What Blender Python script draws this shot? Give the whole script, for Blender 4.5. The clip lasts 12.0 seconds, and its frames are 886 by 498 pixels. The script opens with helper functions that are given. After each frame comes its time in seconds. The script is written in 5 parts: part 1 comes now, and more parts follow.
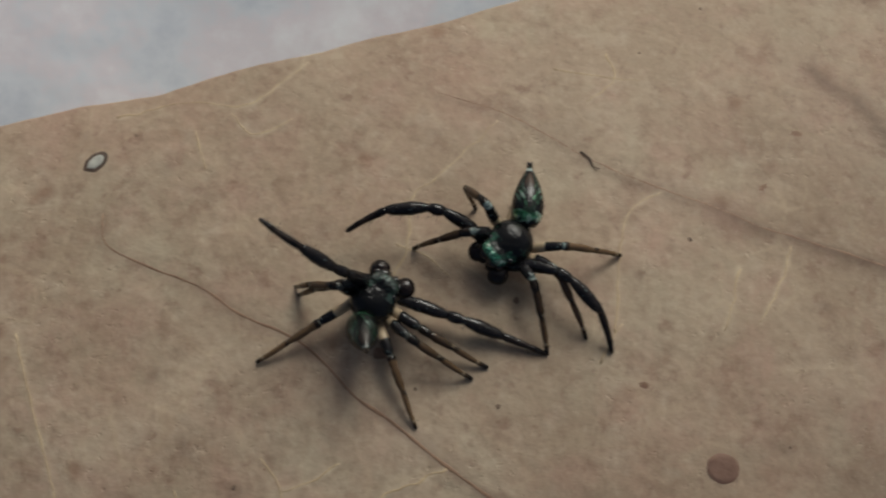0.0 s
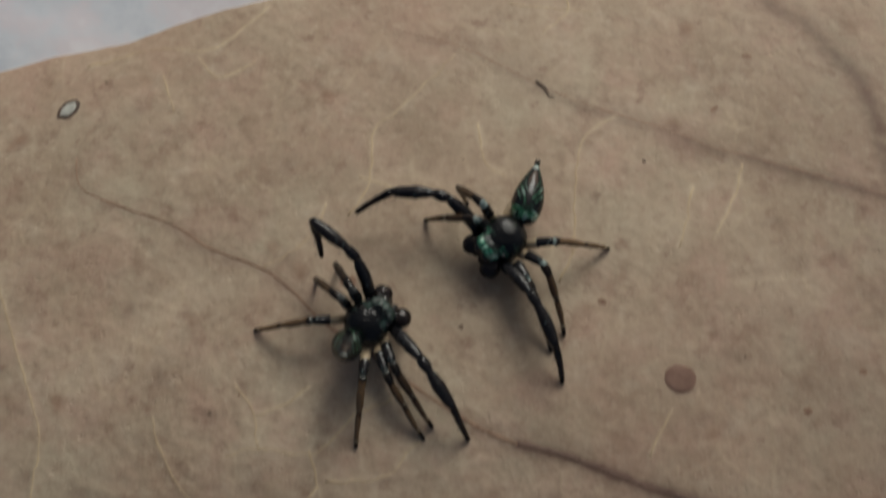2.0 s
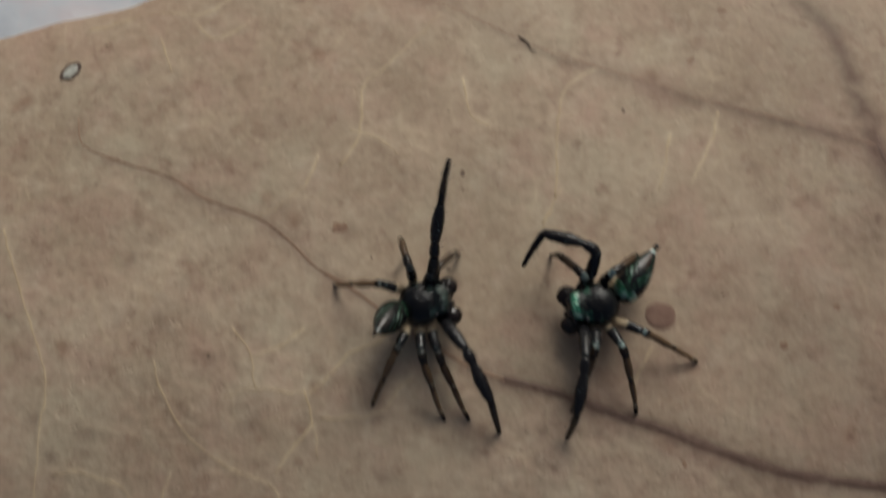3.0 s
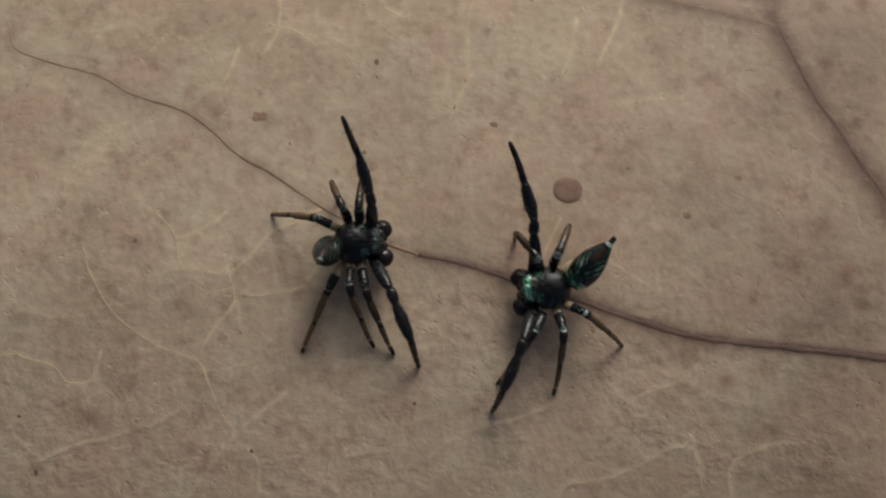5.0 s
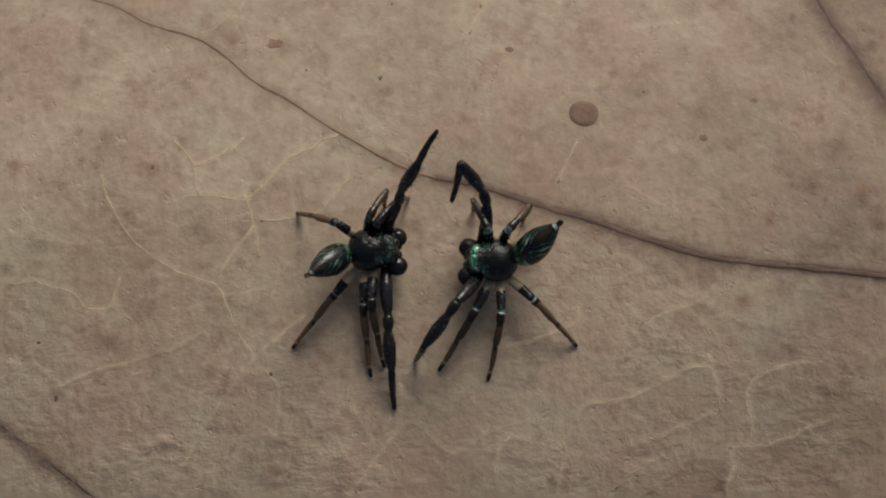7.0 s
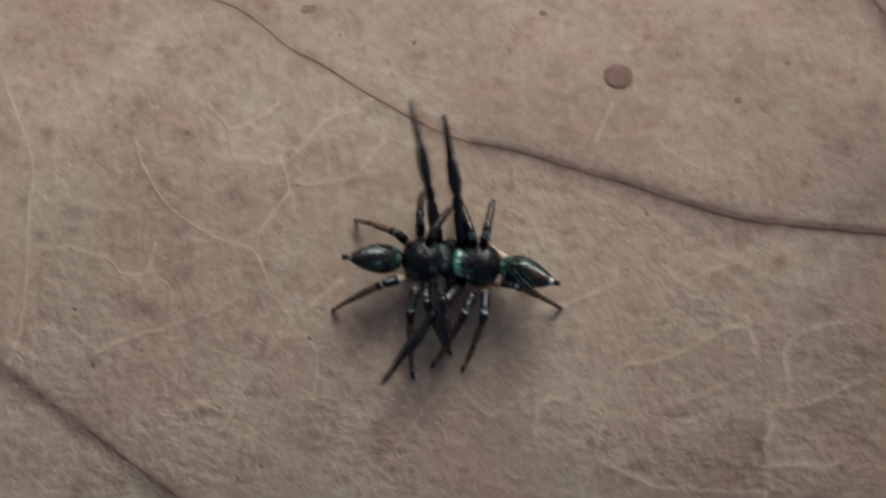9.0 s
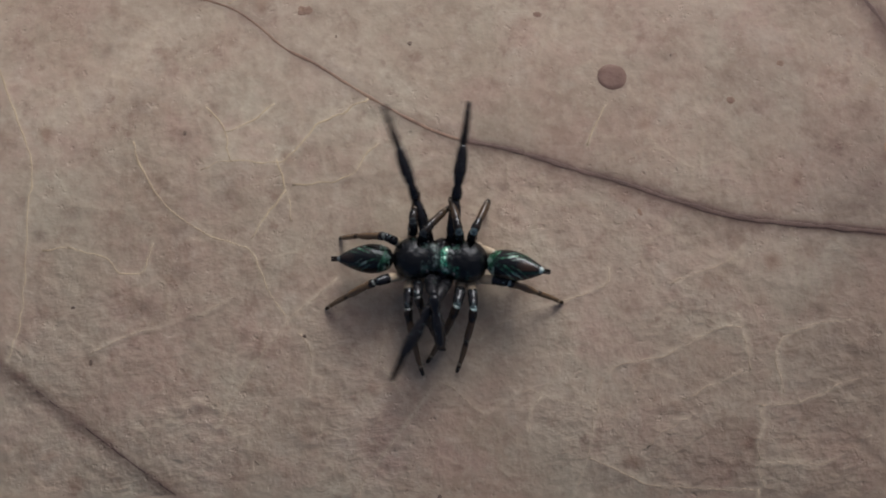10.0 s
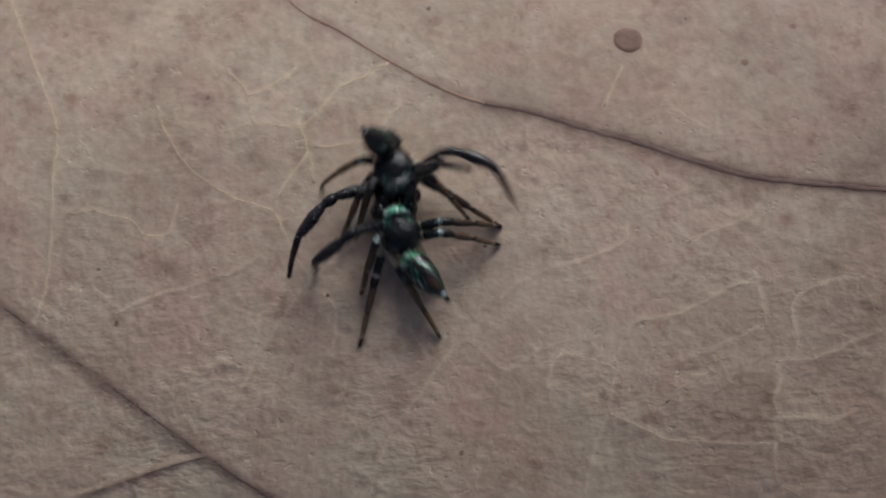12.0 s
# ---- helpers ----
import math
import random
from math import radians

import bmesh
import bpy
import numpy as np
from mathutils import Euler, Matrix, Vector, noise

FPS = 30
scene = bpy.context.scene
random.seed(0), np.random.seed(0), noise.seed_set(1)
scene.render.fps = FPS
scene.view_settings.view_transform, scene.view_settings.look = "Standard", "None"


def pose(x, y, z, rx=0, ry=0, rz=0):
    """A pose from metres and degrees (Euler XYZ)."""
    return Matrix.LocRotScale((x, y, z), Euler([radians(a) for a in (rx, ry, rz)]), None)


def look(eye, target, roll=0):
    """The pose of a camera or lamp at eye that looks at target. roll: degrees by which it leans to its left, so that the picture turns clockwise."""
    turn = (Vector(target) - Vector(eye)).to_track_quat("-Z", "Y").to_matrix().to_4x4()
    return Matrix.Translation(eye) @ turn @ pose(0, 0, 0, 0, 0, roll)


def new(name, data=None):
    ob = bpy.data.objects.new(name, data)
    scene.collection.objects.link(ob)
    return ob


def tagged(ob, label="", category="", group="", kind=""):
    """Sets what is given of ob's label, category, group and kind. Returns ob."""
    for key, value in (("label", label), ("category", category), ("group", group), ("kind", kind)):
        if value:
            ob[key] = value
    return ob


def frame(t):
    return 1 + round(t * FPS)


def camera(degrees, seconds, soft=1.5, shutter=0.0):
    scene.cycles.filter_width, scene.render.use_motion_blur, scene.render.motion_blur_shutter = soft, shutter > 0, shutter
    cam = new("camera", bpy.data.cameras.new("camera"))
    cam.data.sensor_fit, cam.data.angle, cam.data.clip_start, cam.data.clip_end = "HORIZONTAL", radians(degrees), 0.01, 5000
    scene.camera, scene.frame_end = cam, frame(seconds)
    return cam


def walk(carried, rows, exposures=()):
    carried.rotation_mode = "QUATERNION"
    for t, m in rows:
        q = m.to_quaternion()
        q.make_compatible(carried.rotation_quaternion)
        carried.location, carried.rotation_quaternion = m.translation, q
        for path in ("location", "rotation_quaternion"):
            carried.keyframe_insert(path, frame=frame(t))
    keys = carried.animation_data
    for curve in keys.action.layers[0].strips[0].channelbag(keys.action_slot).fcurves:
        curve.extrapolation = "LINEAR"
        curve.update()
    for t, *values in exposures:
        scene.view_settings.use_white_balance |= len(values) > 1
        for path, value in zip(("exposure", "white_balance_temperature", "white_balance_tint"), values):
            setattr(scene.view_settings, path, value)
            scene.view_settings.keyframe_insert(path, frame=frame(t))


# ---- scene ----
cam = camera(36.0, 12.0, 2.0, 0.9)
walk(cam, [
    (0, look((-0.01136, 0.00239, 0.07786), (-0.00934, 0.01747, -0.00068), 10.214)),
    (0.1, look((-0.01166, 0.00243, 0.07791), (-0.00972, 0.01752, -0.00063), 9.859)),
    (0.2, look((-0.01147, 0.00315, 0.07811), (-0.00960, 0.01824, -0.00044), 9.504)),
    (0.3, look((-0.01116, 0.00370, 0.07827), (-0.00936, 0.01880, -0.00027), 9.148)),
    (0.4, look((-0.01075, 0.00440, 0.07846), (-0.00902, 0.01950, -0.00008), 8.793)),
    (0.5, look((-0.01038, 0.00430, 0.07850), (-0.00872, 0.01940, -0.00004), 8.437)),
    (0.6, look((-0.00999, 0.00466, 0.07866), (-0.00836, 0.01973, 0.00011), 8.272)),
    (0.7, look((-0.00965, 0.00507, 0.07882), (-0.00804, 0.02010, 0.00026), 8.106)),
    (0.8, look((-0.00884, 0.00412, 0.07873), (-0.00724, 0.01912, 0.00017), 7.939)),
    (0.9, look((-0.00910, 0.00335, 0.07866), (-0.00752, 0.01831, 0.00009), 7.772)),
    (1, look((-0.00945, 0.00273, 0.07861), (-0.00788, 0.01766, 0.00003), 7.604)),
    (1.1, look((-0.00937, 0.00287, 0.07890), (-0.00786, 0.01774, 0.00031), 7.290)),
    (1.2, look((-0.00932, 0.00270, 0.07913), (-0.00786, 0.01752, 0.00052), 6.973)),
    (1.3, look((-0.00895, 0.00218, 0.07929), (-0.00754, 0.01695, 0.00068), 6.655)),
    (1.4, look((-0.00835, 0.00152, 0.07944), (-0.00699, 0.01624, 0.00082), 6.335)),
    (1.5, look((-0.00790, 0.00104, 0.07962), (-0.00659, 0.01571, 0.00098), 6.012)),
    (1.6, look((-0.00706, 0.00065, 0.07974), (-0.00582, 0.01518, 0.00108), 5.751)),
    (1.7, look((-0.00695, 0.00037, 0.07988), (-0.00576, 0.01475, 0.00119), 5.486)),
    (1.8, look((-0.00768, -0.00004, 0.07998), (-0.00655, 0.01420, 0.00126), 5.215)),
    (1.9, look((-0.00801, -0.00047, 0.08008), (-0.00694, 0.01362, 0.00133), 4.940)),
    (2, look((-0.00796, -0.00118, 0.08013), (-0.00695, 0.01277, 0.00137), 4.660)),
    (2.1, look((-0.00805, -0.00207, 0.08045), (-0.00703, 0.01184, 0.00168), 4.596)),
    (2.2, look((-0.00773, -0.00263, 0.08083), (-0.00671, 0.01124, 0.00205), 4.532)),
    (2.3, look((-0.00745, -0.00254, 0.08133), (-0.00642, 0.01129, 0.00254), 4.468)),
    (2.4, look((-0.00735, -0.00185, 0.08192), (-0.00632, 0.01193, 0.00312), 4.404)),
    (2.5, look((-0.00725, -0.00153, 0.08245), (-0.00621, 0.01220, 0.00365), 4.339)),
    (2.6, look((-0.00730, -0.00222, 0.08253), (-0.00640, 0.01175, 0.00376), 3.637)),
    (2.7, look((-0.00697, -0.00285, 0.08262), (-0.00621, 0.01137, 0.00390), 2.956)),
    (2.8, look((-0.00683, -0.00385, 0.08264), (-0.00621, 0.01060, 0.00396), 2.297)),
    (2.9, look((-0.00677, -0.00460, 0.08271), (-0.00628, 0.01010, 0.00408), 1.658)),
    (3, look((-0.00654, -0.00609, 0.08264), (-0.00619, 0.00884, 0.00405), 1.038)),
    (3.1, look((-0.00574, -0.00712, 0.08294), (-0.00553, 0.00783, 0.00435), 0.390)),
    (3.2, look((-0.00439, -0.00863, 0.08315), (-0.00432, 0.00633, 0.00456), -0.258)),
    (4.8, look((-0.00107, -0.01209, 0.08512), (-0.00115, 0.00269, 0.00650), -1.878)),
    (4.9, look((-0.00092, -0.01361, 0.08478), (-0.00110, 0.00136, 0.00620), -2.385)),
    (5, look((-0.00063, -0.01450, 0.08456), (-0.00091, 0.00066, 0.00601), -2.881)),
    (5.1, look((-0.00031, -0.01466, 0.08460), (-0.00059, 0.00046, 0.00605), -2.917)),
    (5.2, look((0.00013, -0.01511, 0.08459), (-0.00014, -0.00003, 0.00603), -2.954)),
    (5.3, look((0.00029, -0.01541, 0.08461), (0.00002, -0.00037, 0.00604), -2.991)),
    (5.4, look((0.00021, -0.01531, 0.08471), (-0.00006, -0.00030, 0.00613), -3.028)),
    (5.5, look((-0.00001, -0.01533, 0.08478), (-0.00027, -0.00036, 0.00620), -3.065)),
    (5.6, look((-0.00021, -0.01579, 0.08467), (-0.00046, -0.00076, 0.00610), -3.077)),
    (5.7, look((-0.00024, -0.01623, 0.08456), (-0.00048, -0.00114, 0.00600), -3.089)),
    (5.8, look((-0.00010, -0.01716, 0.08436), (-0.00033, -0.00200, 0.00581), -3.101)),
    (5.9, look((-0.00012, -0.01728, 0.08432), (-0.00034, -0.00207, 0.00578), -3.114)),
    (6, look((-0.00041, -0.01716, 0.08432), (-0.00062, -0.00188, 0.00579), -3.127)),
    (6.1, look((-0.00084, -0.01729, 0.08429), (-0.00104, -0.00210, 0.00574), -3.038)),
    (6.2, look((-0.00126, -0.01757, 0.08422), (-0.00145, -0.00247, 0.00566), -2.949)),
    (6.3, look((-0.00138, -0.01747, 0.08423), (-0.00155, -0.00247, 0.00565), -2.859)),
    (6.4, look((-0.00197, -0.01728, 0.08426), (-0.00213, -0.00237, 0.00566), -2.768)),
    (6.5, look((-0.00239, -0.01705, 0.08430), (-0.00254, -0.00223, 0.00568), -2.676)),
    (6.6, look((-0.00268, -0.01710, 0.08429), (-0.00288, -0.00230, 0.00567), -2.923)),
    (6.8, look((-0.00232, -0.01823, 0.08408), (-0.00264, -0.00344, 0.00546), -3.420)),
    (7, look((-0.00173, -0.01884, 0.08397), (-0.00216, -0.00407, 0.00534), -3.917)),
    (7.1, look((-0.00171, -0.01878, 0.08402), (-0.00209, -0.00403, 0.00539), -3.733)),
    (8.8, look((-0.00449, -0.02095, 0.08430), (-0.00399, -0.00648, 0.00562), -0.539)),
    (8.9, look((-0.00458, -0.02124, 0.08391), (-0.00413, -0.00673, 0.00524), -0.818)),
    (9, look((-0.00505, -0.02078, 0.08366), (-0.00464, -0.00623, 0.00500), -1.096)),
    (9.1, look((-0.00543, -0.02048, 0.08378), (-0.00505, -0.00584, 0.00513), -1.238)),
    (9.2, look((-0.00569, -0.02044, 0.08385), (-0.00535, -0.00571, 0.00522), -1.378)),
    (9.3, look((-0.00553, -0.02077, 0.08386), (-0.00522, -0.00596, 0.00524), -1.517)),
    (9.4, look((-0.00496, -0.02113, 0.08386), (-0.00469, -0.00623, 0.00526), -1.654)),
    (9.5, look((-0.00474, -0.02122, 0.08391), (-0.00450, -0.00623, 0.00532), -1.789)),
    (9.7, look((-0.00480, -0.02128, 0.08403), (-0.00470, -0.00623, 0.00546), -2.307)),
    (9.8, look((-0.00481, -0.02133, 0.08409), (-0.00477, -0.00625, 0.00553), -2.565)),
    (10, look((-0.00416, -0.02163, 0.08418), (-0.00426, -0.00648, 0.00562), -3.076)),
    (10.2, look((-0.00434, -0.02191, 0.08439), (-0.00435, -0.00661, 0.00587), -2.872)),
    (10.3, look((-0.00421, -0.02210, 0.08449), (-0.00417, -0.00673, 0.00598), -2.771)),
    (10.4, look((-0.00387, -0.02260, 0.08453), (-0.00378, -0.00715, 0.00603), -2.672)),
    (10.5, look((-0.00349, -0.02284, 0.08462), (-0.00336, -0.00732, 0.00614), -2.574)),
    (10.6, look((-0.00297, -0.02309, 0.08471), (-0.00282, -0.00751, 0.00624), -2.572)),
    (10.7, look((-0.00271, -0.02313, 0.08484), (-0.00255, -0.00749, 0.00638), -2.570)),
    (10.8, look((-0.00207, -0.02360, 0.08488), (-0.00189, -0.00791, 0.00644), -2.569)),
    (10.9, look((-0.00184, -0.02420, 0.08490), (-0.00165, -0.00844, 0.00647), -2.567)),
    (11, look((-0.00197, -0.02400, 0.08508), (-0.00176, -0.00818, 0.00666), -2.566)),
    (11.1, look((-0.00268, -0.02372, 0.08502), (-0.00241, -0.00787, 0.00661), -2.338)),
    (11.2, look((-0.00345, -0.02368, 0.08491), (-0.00313, -0.00779, 0.00650), -2.112)),
    (11.3, look((-0.00390, -0.02397, 0.08473), (-0.00352, -0.00805, 0.00634), -1.887)),
    (11.4, look((-0.00508, -0.02537, 0.08433), (-0.00465, -0.00941, 0.00594), -1.663)),
    (11.5, look((-0.00528, -0.02565, 0.08416), (-0.00480, -0.00966, 0.00577), -1.439)),
    (11.6, look((-0.00542, -0.02503, 0.08441), (-0.00499, -0.00913, 0.00601), -1.583)),
    (11.7, look((-0.00556, -0.02483, 0.08457), (-0.00518, -0.00901, 0.00615), -1.729)),
    (11.8, look((-0.00562, -0.02483, 0.08470), (-0.00529, -0.00910, 0.00626), -1.877)),
    (11.9, look((-0.00566, -0.02483, 0.08482), (-0.00538, -0.00918, 0.00637), -2.027)),
    (12, look((-0.00596, -0.02478, 0.08496), (-0.00573, -0.00922, 0.00648), -2.178)),
], exposures=[(0, -0.64, 6030, 3.5), (1, -0.64, 6030, 3.5), (2.5, -0.61, 6020, 4), (5, -0.39, 6060, 4.5), (7, -0.27, 6070, 4.5), (9, -0.22, 5660, 9), (10, -0.23, 5510, 10), (12, -0.2, 5480, 10.5)])
SKY, SUN = 0.094, 2.35

MM = 0.001

# ---- light: soft daylight from beyond the far edge of the leaf ----
world = bpy.data.worlds.new("sky")
scene.world = world
world.use_nodes = True
wn = world.node_tree
sky = wn.nodes.new("ShaderNodeTexSky")
sky.sky_type = "NISHITA"
sky.sun_disc = False
sky.sun_elevation = radians(35)
sky.sun_rotation = radians(17)
sky.air_density, sky.dust_density, sky.ozone_density = 0.7, 8.0, 0.0
wn.links.new(sky.outputs[0], wn.nodes["Background"].inputs[0])
wn.nodes["Background"].inputs[1].default_value = SKY

sun = bpy.data.lights.new("sun", "SUN")
sun.energy, sun.angle, sun.color = SUN, radians(26), (1.0, 0.945, 0.875)
sun_ob = new("sun", sun)
sun_ob.matrix_world = look((0.22, 0.73, 0.534), (0, 0, 0))


# ---- materials ----
class Nodes:
    """A node material under construction."""

    def __init__(self, name):
        self.mat = bpy.data.materials.new(name)
        self.mat.use_nodes = True
        self.tree = self.mat.node_tree
        self.bsdf = self.tree.nodes["Principled BSDF"]

    def add(self, kind, **values):
        node = self.tree.nodes.new(kind)
        for key, value in values.items():
            node.inputs[key.replace("_", " ")].default_value = value
        return node

    def join(self, a, b):
        self.tree.links.new(a, b)

    def coords(self):
        return self.add("ShaderNodeTexCoord").outputs["Object"]

    def noise(self, scale, detail=4.0, rough=0.55, source=None):
        node = self.add("ShaderNodeTexNoise", Scale=scale, Detail=detail, Roughness=rough)
        self.join(source or self.coords(), node.inputs["Vector"])
        return node.outputs["Fac"]

    def ramp(self, value, *stops):
        node = self.add("ShaderNodeValToRGB")
        ramp = node.color_ramp
        while len(ramp.elements) < len(stops):
            ramp.elements.new(0.5)
        for e, (at, c) in zip(ramp.elements, stops):
            e.position = at
            e.color = (*c, 1) if len(c) == 3 else c
        self.join(value, node.inputs[0])
        return node.outputs[0]

    def mask(self, value, low, high):
        node = self.add("ShaderNodeMapRange")
        self.join(value, node.inputs[0])
        node.inputs[1].default_value, node.inputs[2].default_value = low, high
        return node.outputs[0]

    def mix(self, fac, a, b, blend="MIX"):
        node = self.tree.nodes.new("ShaderNodeMix")
        node.data_type, node.blend_type = "RGBA", blend
        for slot, value in ((0, fac), (6, a), (7, b)):
            if hasattr(value, "links"):
                self.join(value, node.inputs[slot])
            elif slot == 0:
                node.inputs[slot].default_value = value
            else:
                node.inputs[slot].default_value = (*value, 1)
        return node.outputs[2]

    def math(self, op, a, b=0.0):
        node = self.tree.nodes.new("ShaderNodeMath")
        node.operation = op
        for slot, value in ((0, a), (1, b)):
            if hasattr(value, "links"):
                self.join(value, node.inputs[slot])
            else:
                node.inputs[slot].default_value = value
        return node.outputs[0]

    def bump(self, height, distance, strength=1.0):
        node = self.add("ShaderNodeBump", Strength=strength, Distance=distance)
        self.join(height, node.inputs["Height"])
        self.join(node.outputs[0], self.bsdf.inputs["Normal"])

    def done(self, color=None, rough=0.5, metal=0.0, spec=0.5):
        for key, value in (("Base Color", color), ("Roughness", rough), ("Metallic", metal), ("Specular IOR Level", spec)):
            if value is None:
                continue
            if hasattr(value, "links"):
                self.join(value, self.bsdf.inputs[key])
            else:
                self.bsdf.inputs[key].default_value = (*value, 1) if key == "Base Color" else value
        return self.mat


def leaf_material():
    n = Nodes("dead_leaf")
    at = n.coords()
    wob = n.add("ShaderNodeTexNoise", Scale=450.0, Detail=3.0)
    n.join(at, wob.inputs["Vector"])
    shift = n.tree.nodes.new("ShaderNodeVectorMath")
    shift.operation = "MULTIPLY_ADD"
    n.join(wob.outputs["Color"], shift.inputs[0])
    shift.inputs[1].default_value = (0.0013, 0.0013, 0)
    n.join(at, shift.inputs[2])
    bent = shift.outputs[0]
    base = n.ramp(n.noise(70, 5, 0.6), (0.3, (0.27, 0.198, 0.132)), (0.5, (0.352, 0.27, 0.187)), (0.7, (0.43, 0.342, 0.246)))
    # broad rosy and olive-grey areas
    for scale, seed, share, tone in ((38, 21.0, 0.48, (0.385, 0.255, 0.185)), (52, 33.0, 0.4, (0.33, 0.285, 0.205)), (170, 51.0, 0.46, (0.37, 0.235, 0.17))):
        area = n.add("ShaderNodeTexNoise", Scale=float(scale), Detail=4.0, Roughness=0.6)
        area.noise_dimensions = "4D"
        area.inputs["W"].default_value = seed
        n.join(at, area.inputs["Vector"])
        base = n.mix(n.math("MULTIPLY", n.mask(area.outputs["Fac"], 0.48, 0.66), share), base, tone)
    # pale net of fine veins, broken up by patches
    net = n.add("ShaderNodeTexVoronoi", Scale=240.0)
    net.feature = "DISTANCE_TO_EDGE"
    n.join(bent, net.inputs["Vector"])
    line = n.mask(net.outputs["Distance"], 0.05, 0.008)
    patch = n.mask(n.noise(140, 3), 0.4, 0.58)
    pale = n.math("MULTIPLY", line, patch)
    mesh = n.add("ShaderNodeTexVoronoi", Scale=430.0)
    mesh.feature = "DISTANCE_TO_EDGE"
    n.join(bent, mesh.inputs["Vector"])
    small = n.math("MULTIPLY", n.mask(mesh.outputs["Distance"], 0.06, 0.01), n.mask(n.noise(210, 3), 0.46, 0.62))
    pale = n.math("MAXIMUM", pale, n.math("MULTIPLY", small, 0.6))
    col = n.mix(n.math("MULTIPLY", pale, 0.3), base, (0.46, 0.365, 0.24))
    # blotches: brown and greyish, several sizes
    def blotch(scale, seed, low, high, share, tone, detail=5.0):
        node = n.add("ShaderNodeTexNoise", Scale=scale, Detail=detail, Roughness=0.62)
        node.noise_dimensions = "4D"
        node.inputs["W"].default_value = seed
        n.join(at, node.inputs["Vector"])
        return n.mix(n.math("MULTIPLY", n.mask(node.outputs["Fac"], low, high), share), col, tone)
    col = blotch(120, 4.0, 0.5, 0.68, 0.6, (0.395, 0.342, 0.24))
    col = blotch(190, 1.0, 0.5, 0.72, 0.38, (0.215, 0.148, 0.095))
    col = blotch(260, 12.0, 0.52, 0.7, 0.58, (0.36, 0.235, 0.175))
    col = blotch(420, 7.0, 0.53, 0.7, 0.56, (0.2, 0.125, 0.082))
    col = blotch(640, 15.0, 0.58, 0.7, 0.55, (0.165, 0.09, 0.062))
    col = blotch(430, 9.0, 0.55, 0.72, 0.5, (0.44, 0.365, 0.27))
    col = blotch(1300, 2.0, 0.5, 0.7, 0.35, (0.2, 0.13, 0.088), 4.0)
    col = blotch(1500, 5.0, 0.52, 0.7, 0.4, (0.46, 0.375, 0.27), 4.0)
    # reddish specks
    dots = n.add("ShaderNodeTexVoronoi", Scale=300.0)
    n.join(bent, dots.inputs["Vector"])
    pick = n.mask(n.noise(150, 2), 0.5, 0.58)
    speck = n.math("MULTIPLY", n.mask(dots.outputs["Distance"], 0.24, 0.06), pick)
    col = n.mix(n.math("MULTIPLY", speck, 0.6), col, (0.19, 0.1, 0.06))
    # tannin stain along the ribs, painted dimming at right, bleached lines along the veinlets
    stain_dim = n.add("ShaderNodeAttribute")
    stain_dim.attribute_name = "stain_dim"
    patchy_dim = n.math("MULTIPLY", stain_dim.outputs["Fac"], n.mask(n.noise(520, 4, 0.65), 0.0, 0.5))
    col = n.mix(n.math("MULTIPLY", patchy_dim, 0.85), col, (0.076, 0.039, 0.029))
    bleach = n.add("ShaderNodeAttribute")
    bleach.attribute_name = "bleach"
    col = n.mix(n.math("MULTIPLY", bleach.outputs["Fac"], n.mask(n.noise(300, 3), 0.35, 0.6)), col, (0.5, 0.405, 0.28))
    # dust-fine grain
    col = n.mix(0.16, col, n.ramp(n.noise(3600, 3, 0.7), (0.3, (0.34, 0.34, 0.34)), (0.7, (0.64, 0.64, 0.64))), "OVERLAY")
    tall = n.math("ADD", n.math("MULTIPLY", n.noise(150, 3, 0.5), 0.35), n.math("MULTIPLY", n.noise(520, 5, 0.65), 0.17))
    tall = n.math("ADD", tall, n.math("MULTIPLY", n.mask(n.noise(1250, 3, 0.55), 0.35, 0.7), 0.05))
    tall = n.math("ADD", tall, n.math("MULTIPLY", n.noise(2600, 3, 0.65), 0.06))
    tall = n.math("ADD", tall, n.math("MULTIPLY", pale, 0.018))
    # crumpled cells, stronger in places
    cell = n.add("ShaderNodeTexVoronoi", Scale=430.0)
    cell.feature = "DISTANCE_TO_EDGE"
    n.join(bent, cell.inputs["Vector"])
    crumple = n.math("MULTIPLY", n.mask(cell.outputs["Distance"], 0.0, 0.22), n.mask(n.noise(110, 3), 0.42, 0.6))
    tall = n.math("ADD", tall, n.math("MULTIPLY", crumple, 0.075))
    pits = n.math("MULTIPLY", n.mask(n.noise(2000, 2), 0.64, 0.72), n.mask(n.noise(160, 2), 0.46, 0.6))
    tall = n.math("SUBTRACT", tall, n.math("MULTIPLY", pits, 0.1))
    # the blade is smooth towards its far edge and finely wrinkled towards its near one
    place = n.add("ShaderNodeSeparateXYZ")
    n.join(at, place.inputs[0])
    squeezed = n.tree.nodes.new("ShaderNodeVectorMath")
    squeezed.operation = "MULTIPLY"
    n.join(bent, squeezed.inputs[0])
    squeezed.inputs[1].default_value = (0.45, 1.0, 1.0)
    wrinkle = n.math("MULTIPLY", n.noise(1500, 3, 0.6, squeezed.outputs[0]), n.mask(n.noise(120, 2), 0.38, 0.56))
    near = n.mask(place.outputs[1], 0.006, -0.016)
    tall = n.math("ADD", n.math("MULTIPLY", tall, n.math("ADD", n.math("MULTIPLY", near, 0.45), 0.6)),
                  n.math("MULTIPLY", n.math("MULTIPLY", wrinkle, near), 0.22))
    n.bump(tall, 0.0011, 0.5)
    return n.done(col, 0.66, 0, 0.28)


